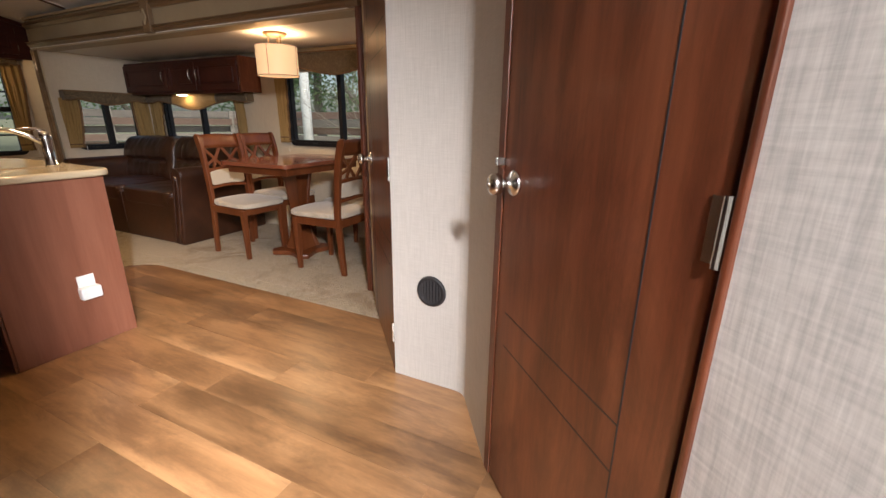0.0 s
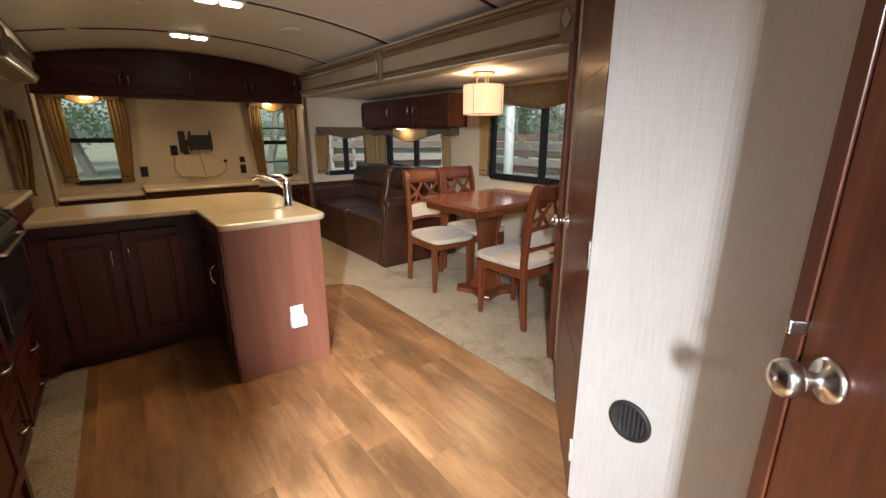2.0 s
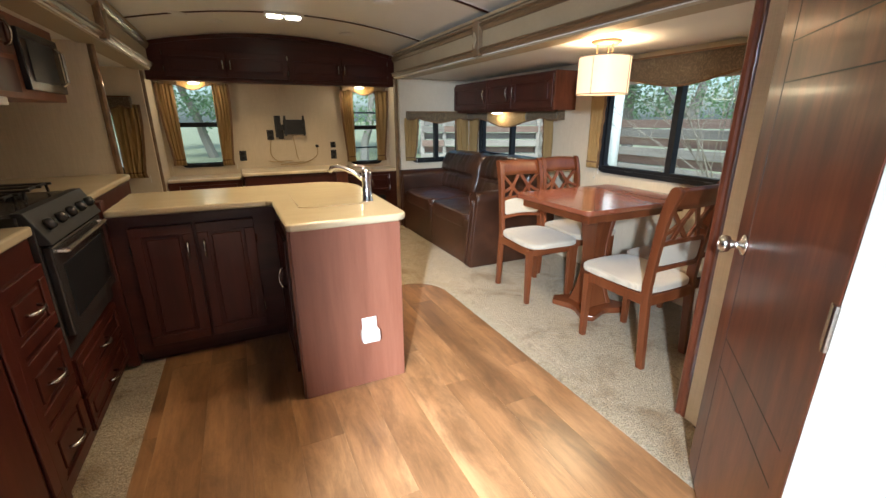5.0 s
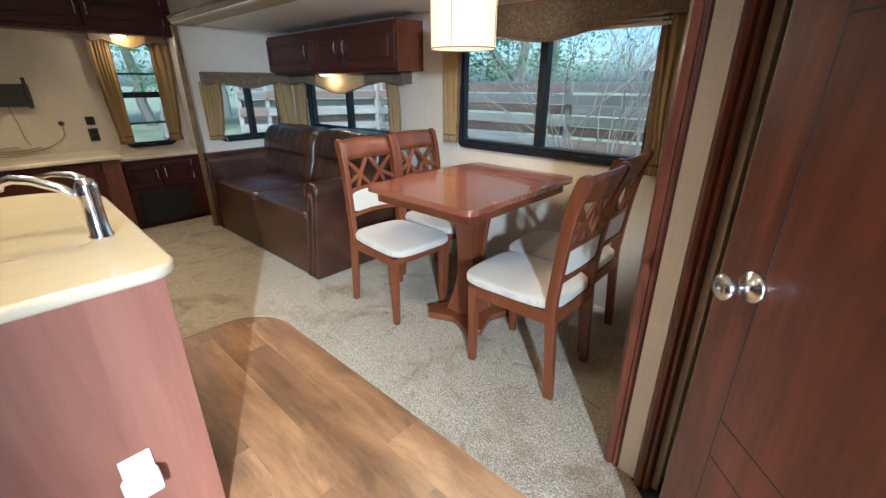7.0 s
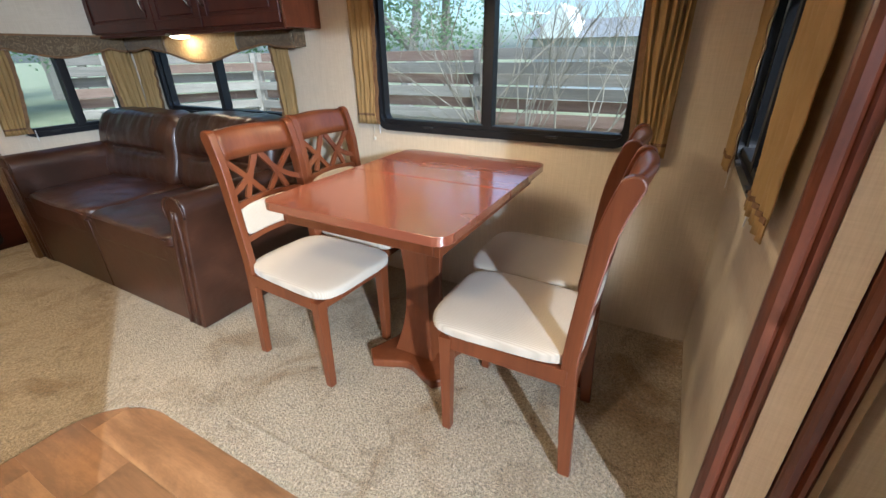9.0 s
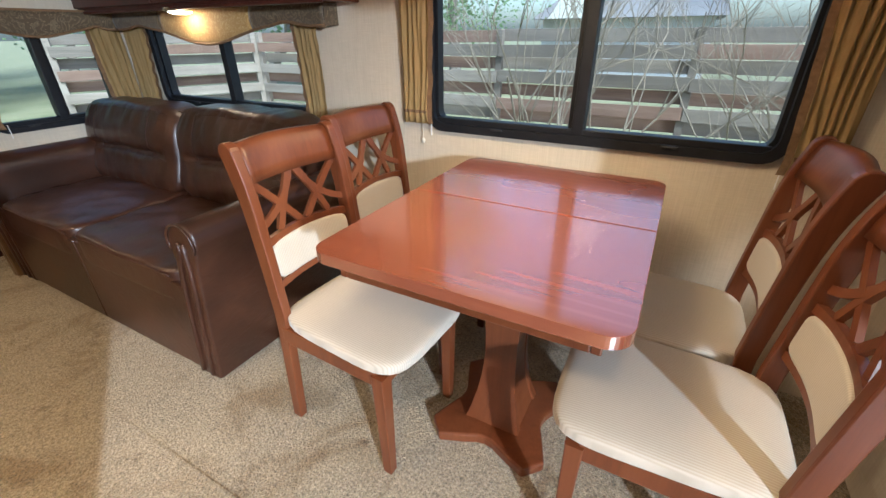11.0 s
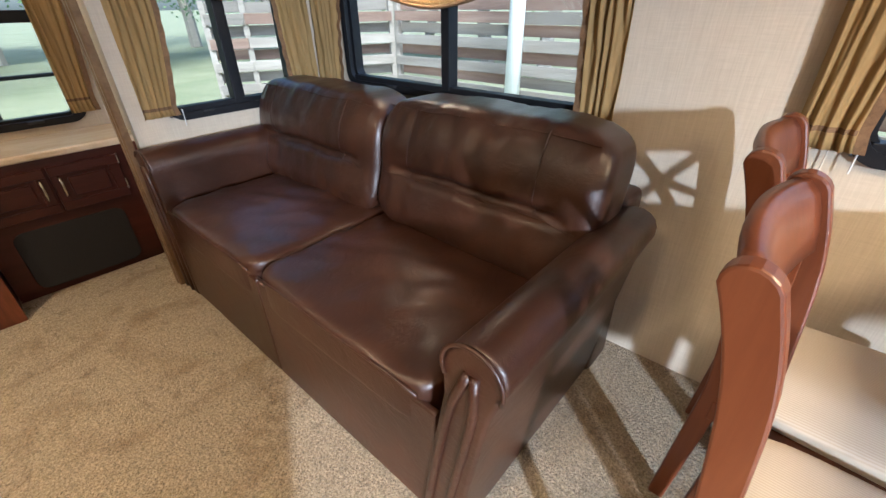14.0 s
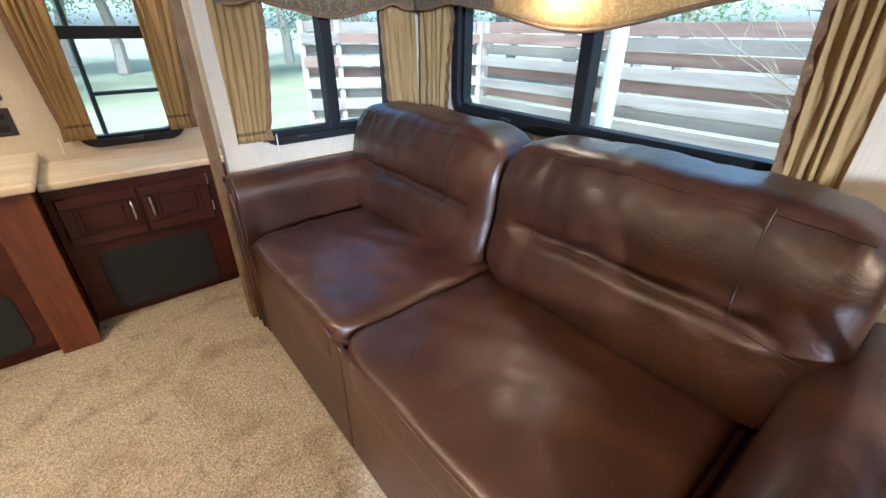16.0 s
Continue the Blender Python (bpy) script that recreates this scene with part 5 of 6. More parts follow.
# wall bracket, plates and cables on the rear wall
t = thing("tv_bracket", "black metal television bracket on the wall", "bracket", pose(1.20, BACK, 1.18))
part("wall_plate", B((-0.17, -0.02, -0.12, -0.10, -0.002, 0.13), bevel=0.004), BLACK_PLASTIC, t)
part("arm", B((-0.13, -0.06, -0.03, 0.10, -0.03, 0.03), bevel=0.005), BLACK_PLASTIC, t)
part("head_plate", B((-0.08, -0.085, -0.085, 0.17, -0.062, 0.085), bevel=0.006), BLACK_PLASTIC, t)
for x in (-0.06, 0.15):
    part("rail", B((x - 0.012, -0.098, -0.10, x + 0.012, -0.085, 0.13), bevel=0.003), BLACK_PLASTIC, t)
for x, z, w, h in ((0.97, 1.09, 0.075, 0.115), (1.09, 1.10, 0.06, 0.12), (0.645, 0.86, 0.075, 0.115), (1.70, 0.96, 0.065, 0.07), (1.70, 0.84, 0.07, 0.11)):
    t = thing("outlet_plate", "black outlet plate on the wall", "outlet", pose(x, BACK, z), "wall plates")
    part("plate", B((-w / 2, -0.008, -h / 2, w / 2, -0.001, h / 2), bevel=0.003), BLACK_PLASTIC, t)
    for s in (-1, 1):
        part("socket", B((-w * 0.22, -0.0105, s * h * 0.22 - 0.014, w * 0.22, -0.008, s * h * 0.22 + 0.014), bevel=0.002), BLACK, t)
t = thing("cable_outlet", "small black cable outlet on the wall", "outlet", pose(1.50, BACK, 0.95, 90, 0, 0))
part("cap", lathe(bmesh.new(), [(0.02, 0.001), (0.02, 0.02), (0.012, 0.03), (0.003, 0.031)], 14), BLACK_PLASTIC, t, smooth=True)
for k, pts in enumerate((((0.97, 1.03), (0.955, 0.86), (1.06, 0.765), (1.20, 0.755), (1.33, 0.77)), ((1.22, 1.09), (1.24, 0.95), (1.25, 0.85), (1.27, 0.79)), ((1.50, 0.94), (1.49, 0.84), (1.36, 0.76), (1.18, 0.735), (1.05, 0.745)), ((0.92, 0.79), (1.02, 0.775), (1.15, 0.785), (1.20, 0.775)))):
    ps = [Vector((a, BACK - 0.014 - 0.002 * k, b)) for a, b in pts]
    fine = []
    for i in range(len(ps) - 1):
        p0, p1, p2, p3 = ps[max(i - 1, 0)], ps[i], ps[i + 1], ps[min(i + 2, len(ps) - 1)]
        for j in range(6):
            s = j / 6
            fine.append(0.5 * ((2 * p1) + (p2 - p0) * s + (2 * p0 - 5 * p1 + 4 * p2 - p3) * s * s + (3 * p1 - p0 - 3 * p2 + p3) * s ** 3))
    tagged(part("cable", tube(bmesh.new(), fine + [ps[-1]], 0.005, 6), CABLE, smooth=True), "tan cable hanging loose on the wall", "cable")

# ---------------------------------------------------------------- kitchen
TOP = 0.862
t = thing("island_cabinet", "reddish wooden island cabinet with a plain end panel", "cabinet")
part("end_panel", B((0.742, 2.782, 0.0, 1.232, 2.80, TOP - 0.036), bevel=0.002), PANEL, t, "plain reddish wood-grain end panel")
part("body", B((0.742, 2.801, 0.0, 1.232, 3.86, TOP - 0.036), bevel=0.002), PANEL, t)
part("corner_strip", B((0.730, 2.786, 0.0, 0.742, 2.815, TOP - 0.036), bevel=0.002), CHERRY, t)
panel_door(t, (0.741, 3.30, 0.10), -Y, -X, 0.43, 0.66, CABINET, False, (0.38, 0.43, True), 0)
t2 = thing("peninsula_cabinet", "dark cherry double-door base cabinet of the peninsula", "cabinet")
part("body", B((-0.02, 3.455, 0.075, 0.738, 3.86, TOP - 0.036)), CABINET_X, t2)
part("plinth", B((-0.02, 3.51, 0.002, 0.738, 3.86, 0.075)), CABINET_X, t2)
panel_door(t2, (0.055, 3.454, 0.115), X, -Y, 0.275, 0.645, CABINET, False, (0.275 - 0.03, 0.46, True), -1)
panel_door(t2, (0.345, 3.454, 0.115), X, -Y, 0.275, 0.645, CABINET, False, (0.03, 0.46, True), 1)


def arc(cx, cy, r, a0, a1, n=8):
    return [(cx + r * math.cos(radians(a0 + (a1 - a0) * i / n)), cy + r * math.sin(radians(a0 + (a1 - a0) * i / n))) for i in range(n + 1)]


top_outline = arc(0.76, 2.775, 0.035, 180, 270, 4) + arc(1.195, 2.81, 0.07, -90, 0, 8) + arc(1.00, 3.66, 0.28, 0, 90, 10) + [(-0.01, 3.94), (-0.01, 3.39), (0.69, 3.35)] + [(0.715, 3.33)]
tagged(part("island_worktop", P(top_outline, (0, 0, 0.034), (0, 0, TOP - 0.034), bevel=0.012, seg=3), WORKTOP, smooth=False), "cream solid-surface worktop on the island and peninsula", "worktop")
t = thing("sink_cover", "flush cream sink cover set in the worktop", "sink", pose(0.99, 3.25, TOP))
part("cover", P(rounded(0.33, 0.40, 0.05), (0, 0, 0.003), (0, 0, 0.001)), WORKTOP, t)
part("joint", ring(bmesh.new(), rounded(0.334, 0.404, 0.052), rounded(0.33, 0.40, 0.05), (0, 0, 0.0015), (0, 0, 0.0005), (1, 0, 0), (0, 1, 0)), TAN_TRIM, t, "thin tan joint")


def faucet(x, y):
    t = thing("faucet", "chrome single-lever kitchen faucet with a long spout", "faucet", pose(x, y, TOP))
    part("base", lathe(bmesh.new(), [(0.030, 0), (0.030, 0.006), (0.025, 0.012), (0.023, 0.10), (0.026, 0.125), (0.026, 0.15), (0.018, 0.165), (0.004, 0.17)], 20), CHROME, t, smooth=True)
    part("spout", T([(-0.005, 0.004, 0.105), (-0.05, 0.03, 0.145), (-0.10, 0.055, 0.170), (-0.135, 0.072, 0.176), (-0.158, 0.084, 0.168), (-0.166, 0.088, 0.150)], 0.0125, 12, 0.95), CHROME, t, smooth=True)
    part("lever", T([(0.0, 0.0, 0.165), (-0.02, 0.02, 0.178), (-0.055, 0.055, 0.180), (-0.10, 0.09, 0.168)], 0.011, 10, 0.55, 0.6), CHROME, t, smooth=True)
    return t


faucet(1.172, 3.10)
t = thing("island_outlet", "white outlet with a plugged-in white adapter", "outlet", pose(1.058, 2.782, 0.305))
part("plate", B((-0.036, -0.007, -0.058, 0.036, 0.0, 0.058), bevel=0.003), WHITE, t)
part("adapter", B((-0.045, -0.05, -0.055, 0.04, -0.007, 0.005), bevel=0.008), WHITE, t)

t = thing("stove_base_cabinet", "dark cherry base cabinet under the kitchen counter", "cabinet")
part("body", B((LEFT_SLIDE_X + 0.002, 3.435, 0.06, -0.075, 4.355, 0.90)), CABINET, t)
part("plinth", B((LEFT_SLIDE_X + 0.002, 3.435, 0.002, -0.10, 4.355, 0.06)), CABINET, t)
part("corner_stile", B((-0.075, 3.435, 0.02, -0.022, 3.50, 0.90), bevel=0.003), CABINET, t)
t = thing("narrow_drawer_cabinet", "narrow dark cherry drawer cabinet beside the stove", "cabinet")
part("body", B((LEFT_SLIDE_X + 0.002, 2.458, 0.06, -0.075, 2.797, 0.90)), CABINET, t)
part("plinth", B((LEFT_SLIDE_X + 0.002, 2.458, 0.002, -0.10, 2.797, 0.06)), CABINET, t)
for z, h in ((0.09, 0.24), (0.35, 0.22), (0.59, 0.22)):
    panel_door(t, (-0.074, 2.475, z), Y, X, 0.305, h, CABINET, False, (0.105, h / 2, False), 0, "drawer")
tagged(part("narrow_worktop", B((LEFT_SLIDE_X + 0.003, 2.458, 0.902, -0.055, 2.797, 0.936), bevel=0.008), WORKTOP), "short cream solid-surface worktop before the stove", "worktop")
t = thing("range_drawers", "dark cherry drawer unit below the stove", "cabinet")
part("body", B((LEFT_SLIDE_X + 0.002, 2.800, 0.06, -0.075, 3.430, 0.43)), CABINET, t)
part("plinth", B((LEFT_SLIDE_X + 0.002, 2.800, 0.002, -0.10, 3.430, 0.06)), CABINET, t)
for z, h in ((0.09, 0.15), (0.26, 0.15)):
    panel_door(t, (-0.074, 2.825, z), Y, X, 0.58, h, CABINET, False, (0.24, h / 2, False), 0, "drawer")
t = thing("gas_stove", "black built-in gas stove with oven window and knobs", "stove", pose(0, 0, 0.06))
part("oven_body", B((LEFT_SLIDE_X + 0.01, 2.802, 0.372, -0.055, 3.428, 0.86), bevel=0.004), STEEL_DARK, t)
door = part("oven_door", B((-0.054, 2.815, 0.45, -0.028, 3.415, 0.79), bevel=0.006), STEEL_DARK, t)
part("oven_glass", B((-0.0278, 2.875, 0.50, -0.0255, 3.355, 0.71), bevel=0.0008), BLACK, door)
part("oven_handle", T([(-0.03, 2.865, 0.765), (0.0, 2.865, 0.765), (0.0, 3.365, 0.765), (-0.03, 3.365, 0.765)], 0.009, 8), NICKEL, door)
part("control_panel", P([(0, 0), (0.036, 0), (-0.02, 0.115), (-0.055, 0.115)], (0, 0.61, 0), (-0.055, 2.81, 0.80), (1, 0, 0), (0, 0, 1), bevel=0.003), BLACK_PLASTIC, t, "black control panel")
for i in range(5):
    part("control_knob", lathe(bmesh.new(), [(0.021, 0), (0.021, 0.012), (0.016, 0.026), (0.004, 0.027)], 16, pose(-0.044, 2.885 + 0.115 * i, 0.858, 0, 64, 0)), STEEL_DARK, t, smooth=True)
part("hob", B((LEFT_SLIDE_X + 0.01, 2.802, 0.862, -0.09, 3.428, 0.905), bevel=0.006), STEEL_DARK, t)
for y in (2.955, 3.275):
    for x in (-0.58, -0.26):
        part("burner", lathe(bmesh.new(), [(0.045, 0.905), (0.045, 0.918), (0.03, 0.925), (0.003, 0.926)], 18, pose(x, y, 0)), BLACK_PLASTIC, t)
    g = bmesh.new()
    for dx in (-0.66, -0.50, -0.34, -0.18):
        tube(g, [(dx, y - 0.12, 0.91), (dx, y - 0.11, 0.945), (dx, y + 0.11, 0.945), (dx, y + 0.12, 0.91)], 0.006, 6)
    for dy in (-0.11, 0.0, 0.11):
        tube(g, [(-0.68, y + dy, 0.945), (-0.16, y + dy, 0.945)], 0.006, 6)
    part("grate", g, BLACK_PLASTIC, t)
tagged(part("kitchen_worktop", P([(-0.055, 3.435)] + arc(-0.11, 4.29, 0.06, 0, 90, 5) + [(LEFT_SLIDE_X + 0.003, 4.352), (LEFT_SLIDE_X + 0.003, 3.435)], (0, 0, 0.034), (0, 0, 0.902), bevel=0.010), WORKTOP), "cream solid-surface worktop beside the stove", "worktop")

t = thing("refrigerator", "wood-panelled two-door refrigerator built into dark cabinetry", "refrigerator")
part("cabinet_side", B((LEFT_SLIDE_X + 0.004, 2.415, 0.002, -0.03, 2.455, SLIDE_Z - 0.004), bevel=0.002), CABINET, t)
part("body", B((LEFT_SLIDE_X + 0.004, 1.745, 0.12, -0.045, 2.412, SLIDE_Z - 0.02)), BLACK_PLASTIC, t)
part("kickboard", B((LEFT_SLIDE_X + 0.004, 1.745, 0.002, -0.045, 2.412, 0.118)), CABINET, t)
panel_door(t, (-0.044, 1.76, 0.15), Y, X, 0.64, 0.945, CABINET, False, None, 0, "lower_door")
panel_door(t, (-0.044, 1.76, 1.185), Y, X, 0.64, 0.49, CABINET, True, None, 0, "upper_door")
part("divider", B((-0.044, 1.755, 1.105, -0.022, 2.405, 1.175), bevel=0.003), BLACK_PLASTIC, t, "black handle band between the doors")
for z0, z1 in ((0.86, 1.09), (1.19, 1.40)):
    part("handle", B((-0.024, 1.775, z0, -0.002, 1.835, z1), bevel=0.008), BLACK_PLASTIC, t, "black grip handle")
t = thing("pantry_cabinet", "tall dark cherry pantry cabinet beside the refrigerator", "cabinet")
part("body", B((LEFT_SLIDE_X + 0.004, 1.01, 0.002, -0.05, 1.735, SLIDE_Z - 0.004)), CABINET, t)
panel_door(t, (-0.049, 1.04, 0.12), Y, X, 0.66, 1.48, CABINET, False, (0.05, 0.80, True), 0)

t = thing("microwave_cabinet", "dark overhead cabinet with built-in microwave and open shelves", "cabinet")
part("body", B((LEFT_SLIDE_X + 0.003, 2.46, 1.36, -0.225, 4.12, SLIDE_Z - 0.003), bevel=0.002), PANEL, t)
mw = part("microwave_door", B((-0.224, 3.60, 1.40, -0.200, 4.08, 1.66), bevel=0.005), STEEL_DARK, t, "framed microwave door")
part("microwave_window", B((-0.1998, 3.66, 1.44, -0.196, 3.98, 1.62), bevel=0.001), BLACK, mw)
part("microwave_handle", T([(-0.20, 4.03, 1.44), (-0.175, 4.03, 1.46), (-0.175, 4.03, 1.60), (-0.20, 4.03, 1.62)], 0.008, 8), NICKEL, mw)
panel_door(t, (-0.224, 2.95, 1.535), Y, X, 0.58, 0.15, CHERRY, False, (0.50, 0.03, True), 0)
# dark panels on the flat front paint the shade inside two open niches
for y0, y1_ in ((3.0, 3.26), (3.29, 3.55)):
    part("niche_shade", B((-0.224, y0, 1.385, -0.220, y1_, 1.515)), CABINET, t)
part("hood", B((LEFT_SLIDE_X + 0.003, 2.46, 1.325, -0.19, 3.30, 1.358), bevel=0.006), WHITE, t, "white range hood")

# recliner beyond the partition
t = thing("recliner", "dark brown leather recliner in the kitchen slide-out", "armchair", pose(-0.40, 5.10, 0.002))
part("base", B((-0.32, -0.38, 0.0, 0.32, 0.38, 0.36), bevel=0.03, seg=3), LEATHER, t, smooth=True)
part("seat", pillow(0.56, 0.44, 0.16, 6, 10, lambda c: c + Vector((0.06, 0, 0.42))), LEATHER, t, smooth=True)
part("backrest", pillow(0.22, 0.72, 0.66, 5, 10, lambda c: c + Vector((-0.20 - 0.1 * c.z, 0, 0.72))), LEATHER, t, smooth=True)
for s in (-1, 1):
    part("arm", pillow(0.62, 0.15, 0.58, 5, 10, lambda c, s=s: c + Vector((0.0, s * 0.305, 0.30))), LEATHER, t, smooth=True)

# ---------------------------------------------------------------- lamps
t = thing("pendant_lamp", "lit semi-flush lamp with a cream drum shade", "lamp", pose(2.66, 3.03, 0))
ZL = 1.414
part("canopy", lathe(bmesh.new(), [(0.085, SLIDE_Z - 0.001), (0.088, SLIDE_Z - 0.008), (0.07, SLIDE_Z - 0.022), (0.05, SLIDE_Z - 0.026), (0.004, SLIDE_Z - 0.027)], 28), MOULD, t, "bronze ceiling canopy", True)
for a in (30, 150, 270):
    x, y = 0.05 * math.cos(radians(a)), 0.05 * math.sin(radians(a))
    part("rod", T([(x, y, SLIDE_Z - 0.02), (x, y, ZL + 0.203)], 0.004, 8), MOULD, t)
sh = bmesh.new()
rows = []
n = 48
for r, z in ((0.150, ZL), (0.150, ZL + 0.208), (0.147, ZL + 0.208), (0.147, ZL)):
    rows.append([sh.verts.new((r * math.cos(2 * math.pi * k / n), r * math.sin(2 * math.pi * k / n), z)) for k in range(n)])
for i in range(4):
    for k in range(n):
        sh.faces.new((rows[i][k], rows[i][(k + 1) % n], rows[(i + 1) % 4][(k + 1) % n], rows[(i + 1) % 4][k]))
bmesh.ops.recalc_face_normals(sh, faces=sh.faces)
shade = part("shade", sh, SHADE_CLOTH, t, "glowing cream cloth drum shade")
for z in (ZL, ZL + 0.208):
    part("band", T([(0.151 * math.cos(2 * math.pi * k / 40), 0.151 * math.sin(2 * math.pi * k / 40), z) for k in range(41)], 0.003, 6), TAN_TRIM, shade)
for a in (200, 290, 20, 110):
    part("seam", T([(0.1515 * math.cos(radians(a)), 0.1515 * math.sin(radians(a)), ZL), (0.1515 * math.cos(radians(a)), 0.1515 * math.sin(radians(a)), ZL + 0.208)], 0.0022, 6), TAN_TRIM, shade)
part("diffuser", lathe(bmesh.new(), [(0.146, ZL + 0.006), (0.146, ZL + 0.009), (0.003, ZL + 0.009)], 32), SHADE_CLOTH, t)
lamp_object("pendant_light", "AREA", look((2.66, 3.03, ZL + 0.16), (2.66, 3.03, 3)), 2.8, WARM, size=0.2, size_y=0.2)
lamp_object("pendant_down_light", "AREA", look((2.66, 3.03, ZL - 0.003), (2.66, 3.03, 0)), 4.2, WARM, size=0.26, size_y=0.26)


def ceiling_light(x, y, energy):
    t = thing("ceiling_light", "lit double ceiling fixture with two lenses", "lamp", pose(x, y, arch(x) - 0.006), "ceiling lights")
    part("pan", B((-0.16, -0.065, -0.022, 0.16, 0.065, 0.0), bevel=0.008), WHITE, t)
    for s in (-1, 1):
        part("lens", P(rounded(0.12, 0.09, 0.02), (0, 0, -0.012), (s * 0.075, 0, -0.0225), bevel=0.003), LENS, t, "glowing lens")
    lamp_object("ceiling_light_lamp", "AREA", look((x, y, arch(x) - 0.05), (x, y, 0)), energy, (1.0, 0.68, 0.35), size=0.28, size_y=0.1, spread=radians(125))
    return t


# the 2.58 fixture is unseen, added in step to brighten the kitchen end
for y, energy in ((2.58, 5.5), (3.86, 6.2), (5.14, 6.8)):
    ceiling_light(1.10, y + 0.03, energy)
for x, y in ((0.62, 4.25), (1.72, 4.35), (0.55, 5.55), (1.75, 5.65), (0.3, 5.2)):
    t = thing("ceiling_speaker", "round white flush ceiling speaker", "speaker", pose(x, y, arch(x) - 0.003), "ceiling speakers")
    part("grille", lathe(bmesh.new(), [(0.075, 0), (0.075, -0.006), (0.065, -0.010), (0.02, -0.011), (0.003, -0.011)], 24), WHITE, t, smooth=True)

# ---------------------------------------------------------------- outside
GZ = -0.55
bm = bmesh.new()
prism(bm, [(-300, -300), (300, -300), (300, 300), (-300, 300)], (0, 0, -0.3), (0, 0, GZ))
setting("ground", bm, GRASS, "thin dry lawn and gravel around the trailer", "ground")

BOARDS = {}


def fence_run(a, b, seed, label):
    """A shadow-box fence from a to b on the plan: posts, and boards on both sides by turns."""
    a, b = Vector((*a, 0)), Vector((*b, 0))
    run = (b - a).length
    turn = math.degrees(math.atan2(b.y - a.y, b.x - a.x)) - 90
    fence = thing("fence", label, "fence", pose(a.x, a.y, 0, 0, 0, turn), "fence runs")
    rng = random.Random(seed)
    y = 0.0
    while y < run:
        part("post", B((-0.045, y - 0.045, GZ, 0.045, y + 0.045, 1.27), bevel=0.006), FENCE_LIGHT, fence)
        long = min(2.39, run - y)
        for i in range(10):
            front = i % 2 == 0
            mat = FENCE_RED if rng.random() < 0.35 else FENCE_LIGHT
            key = (round(long, 2), mat.name)
            z = GZ + 0.13 + i * 0.170
            if key not in BOARDS:
                ob = part("board", B((-0.012, 0.0, 0.0, 0.012, long, 0.150), bevel=0.003, seg=1), mat, fence)
                BOARDS[key] = ob.data
            else:
                ob = new("board", BOARDS[key])
                ob.parent = fence
            ob.matrix_basis = pose(-0.062 if front else 0.062, y + 0.005, z, 0, rng.uniform(-2, 2), 0) @ pose(0, 0, 0, rng.uniform(-0.35, 0.35), 0, 0)
        y += 2.4
    part("post", B((-0.045, run - 0.045, GZ, 0.045, run + 0.045, 1.27), bevel=0.006), FENCE_LIGHT, fence)
    return fence


fence_run((7.65, -7.0), (7.65, 9.8), 4, "weathered shadow-box fence of horizontal boards")
fence_run((7.60, 9.92), (4.95, 11.25), 9, "weathered shadow-box fence run at an angle behind the trailer")

t = thing("pole", "pale painted pole in front of the fence", "pole", pose(7.2, 7.05, GZ))
part("shaft", T([(0, 0, 0), (0, 0, 2.0), (0, 0, 5.5)], 0.11, 14, 0.8), WHITE_METAL, t, smooth=True)


def grow(bm, p, d, length, r, depth, rng, tips, spread=0.5):
    pts = [p]
    q, dd = p.copy(), d.copy()
    for i in range(4):
        dd = (dd + Vector((rng.uniform(-1, 1), rng.uniform(-1, 1), rng.uniform(-0.5, 0.9))) * 0.27).normalized()
        q = q + dd * (length / 4)
        pts.append(q.copy())
    tube(bm, pts, r, 6 if depth > 1 else 4, 0.55)
    tips.append((q.copy(), depth))
    if depth == 0:
        return
    for i in range(rng.choice((2, 3, 3))):
        at = pts[rng.choice((2, 3, 4))]
        nd = (dd + Vector((rng.uniform(-1, 1), rng.uniform(-1, 1), rng.uniform(-0.35, 0.7))) * spread * 1.5).normalized()
        grow(bm, at, nd, length * rng.uniform(0.6, 0.85), r * 0.58, depth - 1, rng, tips, spread)


def bush(x, y, seed, height):
    rng = random.Random(seed)
    t = thing("bare_bush", "bare grey many-stemmed bush before the fence", "bush", pose(x, y, GZ))
    bm, tips = bmesh.new(), []
    for i in range(11):
        a = rng.uniform(0, 6.28)
        d = Vector((math.cos(a) * 0.5, math.sin(a) * 0.8, 1)).normalized()
        grow(bm, Vector((math.cos(a) * 0.12, math.sin(a) * 0.15, 0)), d, height * rng.uniform(0.36, 0.58), 0.014, 5, rng, tips, 0.46)
    part("branches", bm, TWIG, t)


bush(6.2, 3.45, 3, 3.2)
bush(6.5, 1.2, 8, 2.6)


def leaf_cloud(bm, centres, rng, per, spread, size):
    for c in centres:
        for i in range(per):
            p = c + Vector((rng.gauss(0, spread), rng.gauss(0, spread), rng.gauss(0, spread * 0.7)))
            a = Vector((rng.uniform(-1, 1), rng.uniform(-1, 1), rng.uniform(-0.6, 0.6))).normalized()
            b = a.cross(Vector((rng.uniform(-1, 1), rng.uniform(-1, 1), rng.uniform(-1, 1)))).normalized()
            s = size * rng.uniform(0.6, 1.3)
            vs = [bm.verts.new(p + a * s), bm.verts.new(p + b * s * 0.5), bm.verts.new(p - a * s), bm.verts.new(p - b * s * 0.5)]
            bm.faces.new(vs)


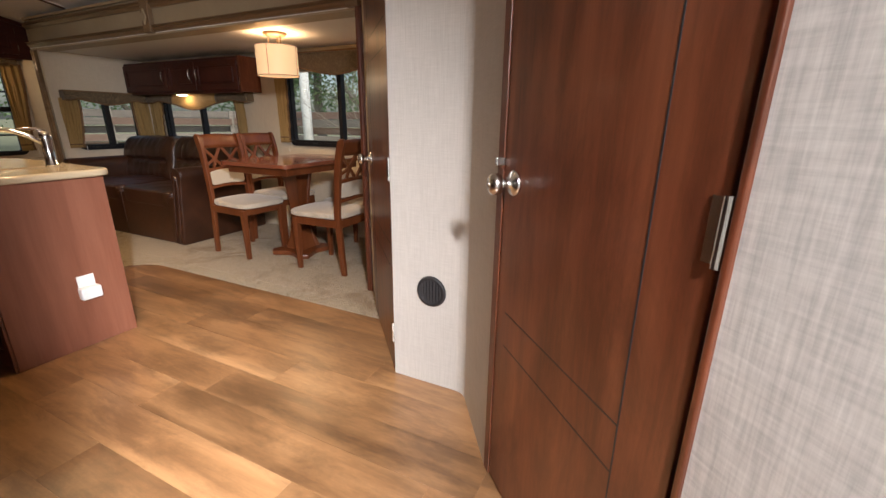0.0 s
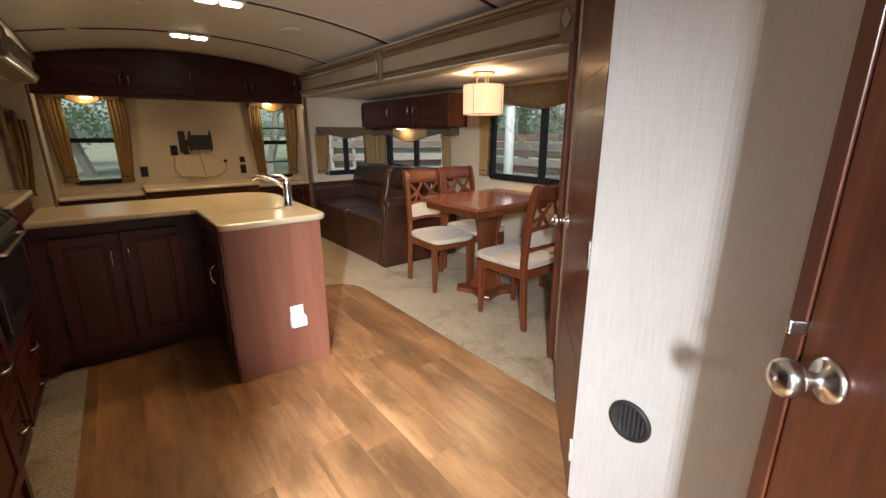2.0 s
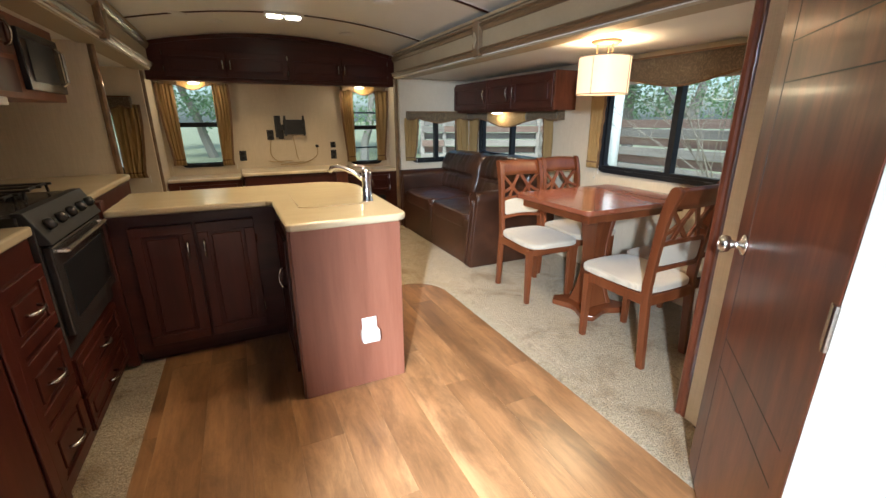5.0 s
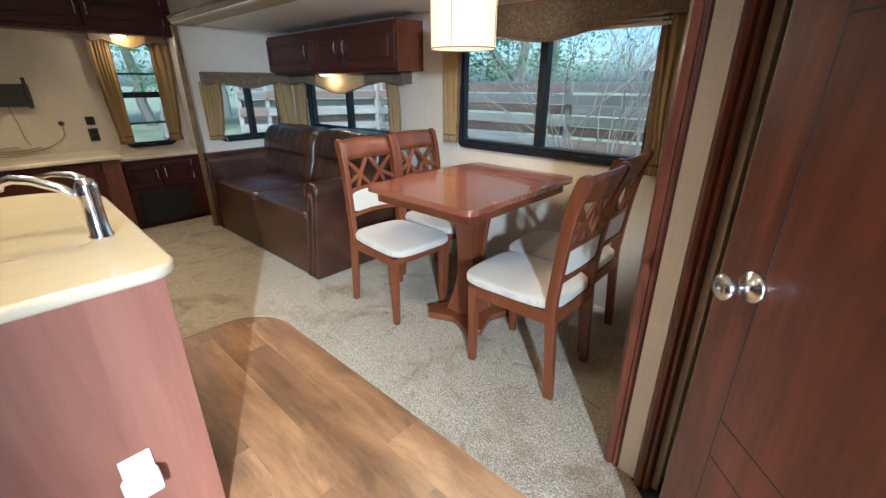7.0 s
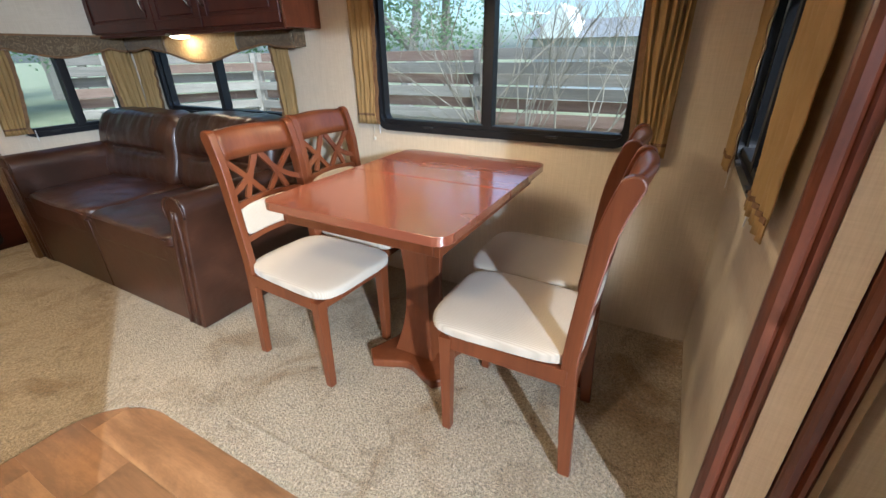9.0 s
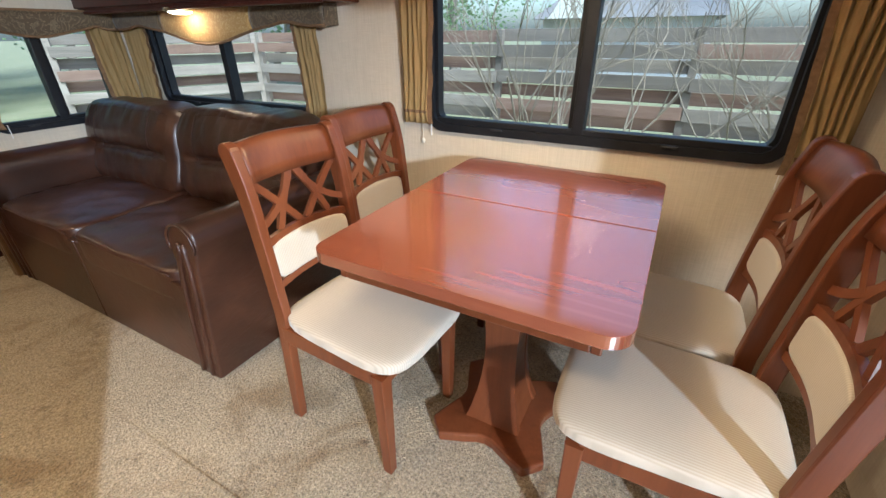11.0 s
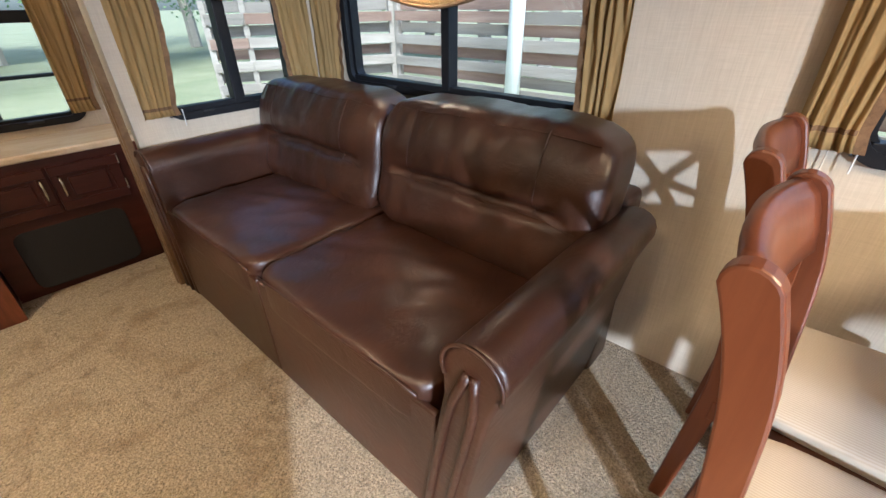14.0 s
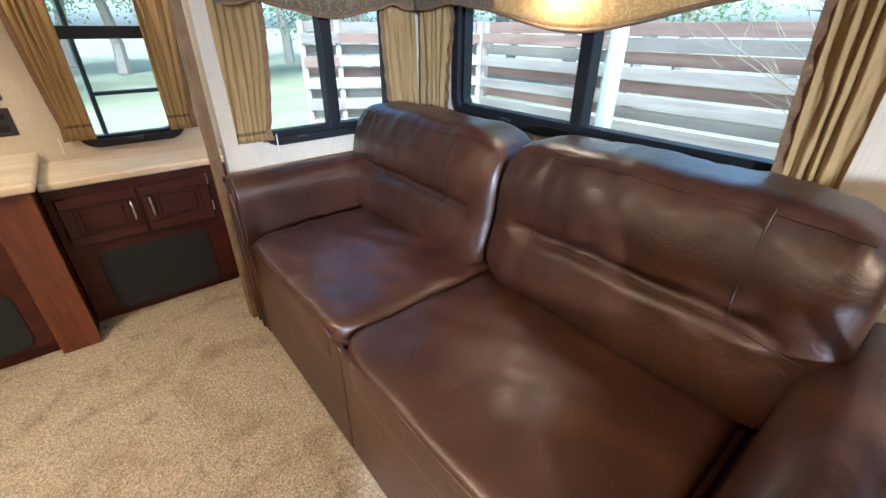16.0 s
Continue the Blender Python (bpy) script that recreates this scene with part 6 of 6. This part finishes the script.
def tree(x, y, seed, height, width):
    rng = random.Random(seed)
    t = thing("tree", "leafy green tree beyond the fence", "tree", pose(x, y, GZ), "trees outside")
    bm, tips = bmesh.new(), []
    grow(bm, Vector(), Vector((0, 0, 1)), height * 0.55, height * 0.03, 4, rng, tips, 0.6)
    part("trunk", bm, BARK, t)
    crown = bmesh.new()
    cs = [p for p, dp in tips if dp <= 2]
    cs += [Vector((rng.gauss(0, width * 0.4), rng.gauss(0, width * 0.4), height * rng.uniform(0.28, 0.95))) for i in range(30)]
    leaf_cloud(crown, cs, rng, 120, 0.45, 0.075)
    part("crown", crown, LEAF, t)


for i, (x, y, h, w) in enumerate(((12.5, 9.5, 7, 3), (13.5, 12, 8, 3), (12, 15, 7, 3), (10.5, 19, 6, 2.8), (5.5, 19, 6.5, 3), (1.5, 20, 7, 3), (-3, 19, 6, 3), (3.5, 26, 8, 4), (-8, 24, 8, 4), (18, -3, 7, 3), (9.5, 22, 6, 3), (-0.5, 25, 8, 3.5), (6.5, 25, 8, 3.5), (11, 28, 9, 4), (-5.5, 29, 9, 4), (2, 31, 9, 4), (-12, 23, 8, 4), (16, 17, 8, 3.5), (17, 10.5, 8, 3.5))):
    tree(x, y, 20 + i, h, w)

house = thing("house", "pale neighbouring house with a grey roof and small white gable", "house", pose(19, 6.2, GZ))
part("wall", B((0, -4, 0, 6, 1.6, 2.2)), SIDING, house)
part("roof", P([(-0.5, 2.2), (6.5, 2.2), (3, 3.0)], (0, 6.2, 0), (0, -4.3, 0), (1, 0, 0), (0, 0, 1)), ROOFING, house)
part("gable", P([(-0.75, 2.205), (0.75, 2.205), (0, 3.35)], (3, 0, 0), (-0.62, 0.5, 0), (0, 1, 0), (0, 0, 1)), WHITE_METAL, house, "white front gable")

# thin rail frame outside the rear window
t = thing("ladder", "black metal ladder outside the rear window", "ladder", pose(2.02, BACK + 0.22, 0))
for x in (0.0, 0.34):
    part("side_rail", T([(x, 0, GZ + 0.3), (x, 0, 2.4)], 0.011, 8), BLACK_PLASTIC, t)
for z in (0.0, 0.45, 0.90, 1.35, 1.80):
    part("rung", T([(0, 0, z), (0.34, 0, z)], 0.010, 8), BLACK_PLASTIC, t)

# ---------------------------------------------------------------- vinyl planks
rng = random.Random(11)
PW, PL = 0.178, 1.22


def inside_vinyl(x, y):
    if y > 3.925 or x > 1.912:
        return False
    if x > 1.66 and y > 3.68 and (x - 1.66) ** 2 + (y - 3.68) ** 2 > 0.245 ** 2:
        return False
    return True


x = -0.40
FLOOR = bpy.data.objects["floor"]
while x < 1.92:
    y = -0.95 - rng.uniform(0, PL)
    while y < 3.93:
        a0, a1, b0, b1 = max(x, -0.34), min(x + PW, 1.914), max(y, -0.92), min(y + PL, 3.928)
        if b1 - b0 > 0.02 and a1 - a0 > 0.01:
            out = [(a0, b0), (a1, b0), (a1, b1), (a0, b1)]
            if not inside_vinyl(a1 - 0.01, b1 - 0.01):
                out = [(a0, b0), (a1, b0)]
                steps = 6
                for i in range(steps + 1):
                    xx = a1 + (a0 - a1) * i / steps
                    lim = 3.68 + math.sqrt(max(0.0, 0.0605 - max(0.0, xx - 1.66) ** 2)) if xx > 1.66 else 3.925
                    out.append((xx, min(b1, max(lim, b0 + 0.01))))
            ox, oy = (a0 + a1) / 2, (b0 + b1) / 2
            bm = P([(p - ox, q - oy) for p, q in out], (0, 0, 0.012), (0, 0, -0.006), bevel=0.0007, seg=1)
            ob = part("plank", bm, PLANK, FLOOR)
            ob.matrix_basis = pose(ox, oy, -0.0065)
        y += PL
    x += PW
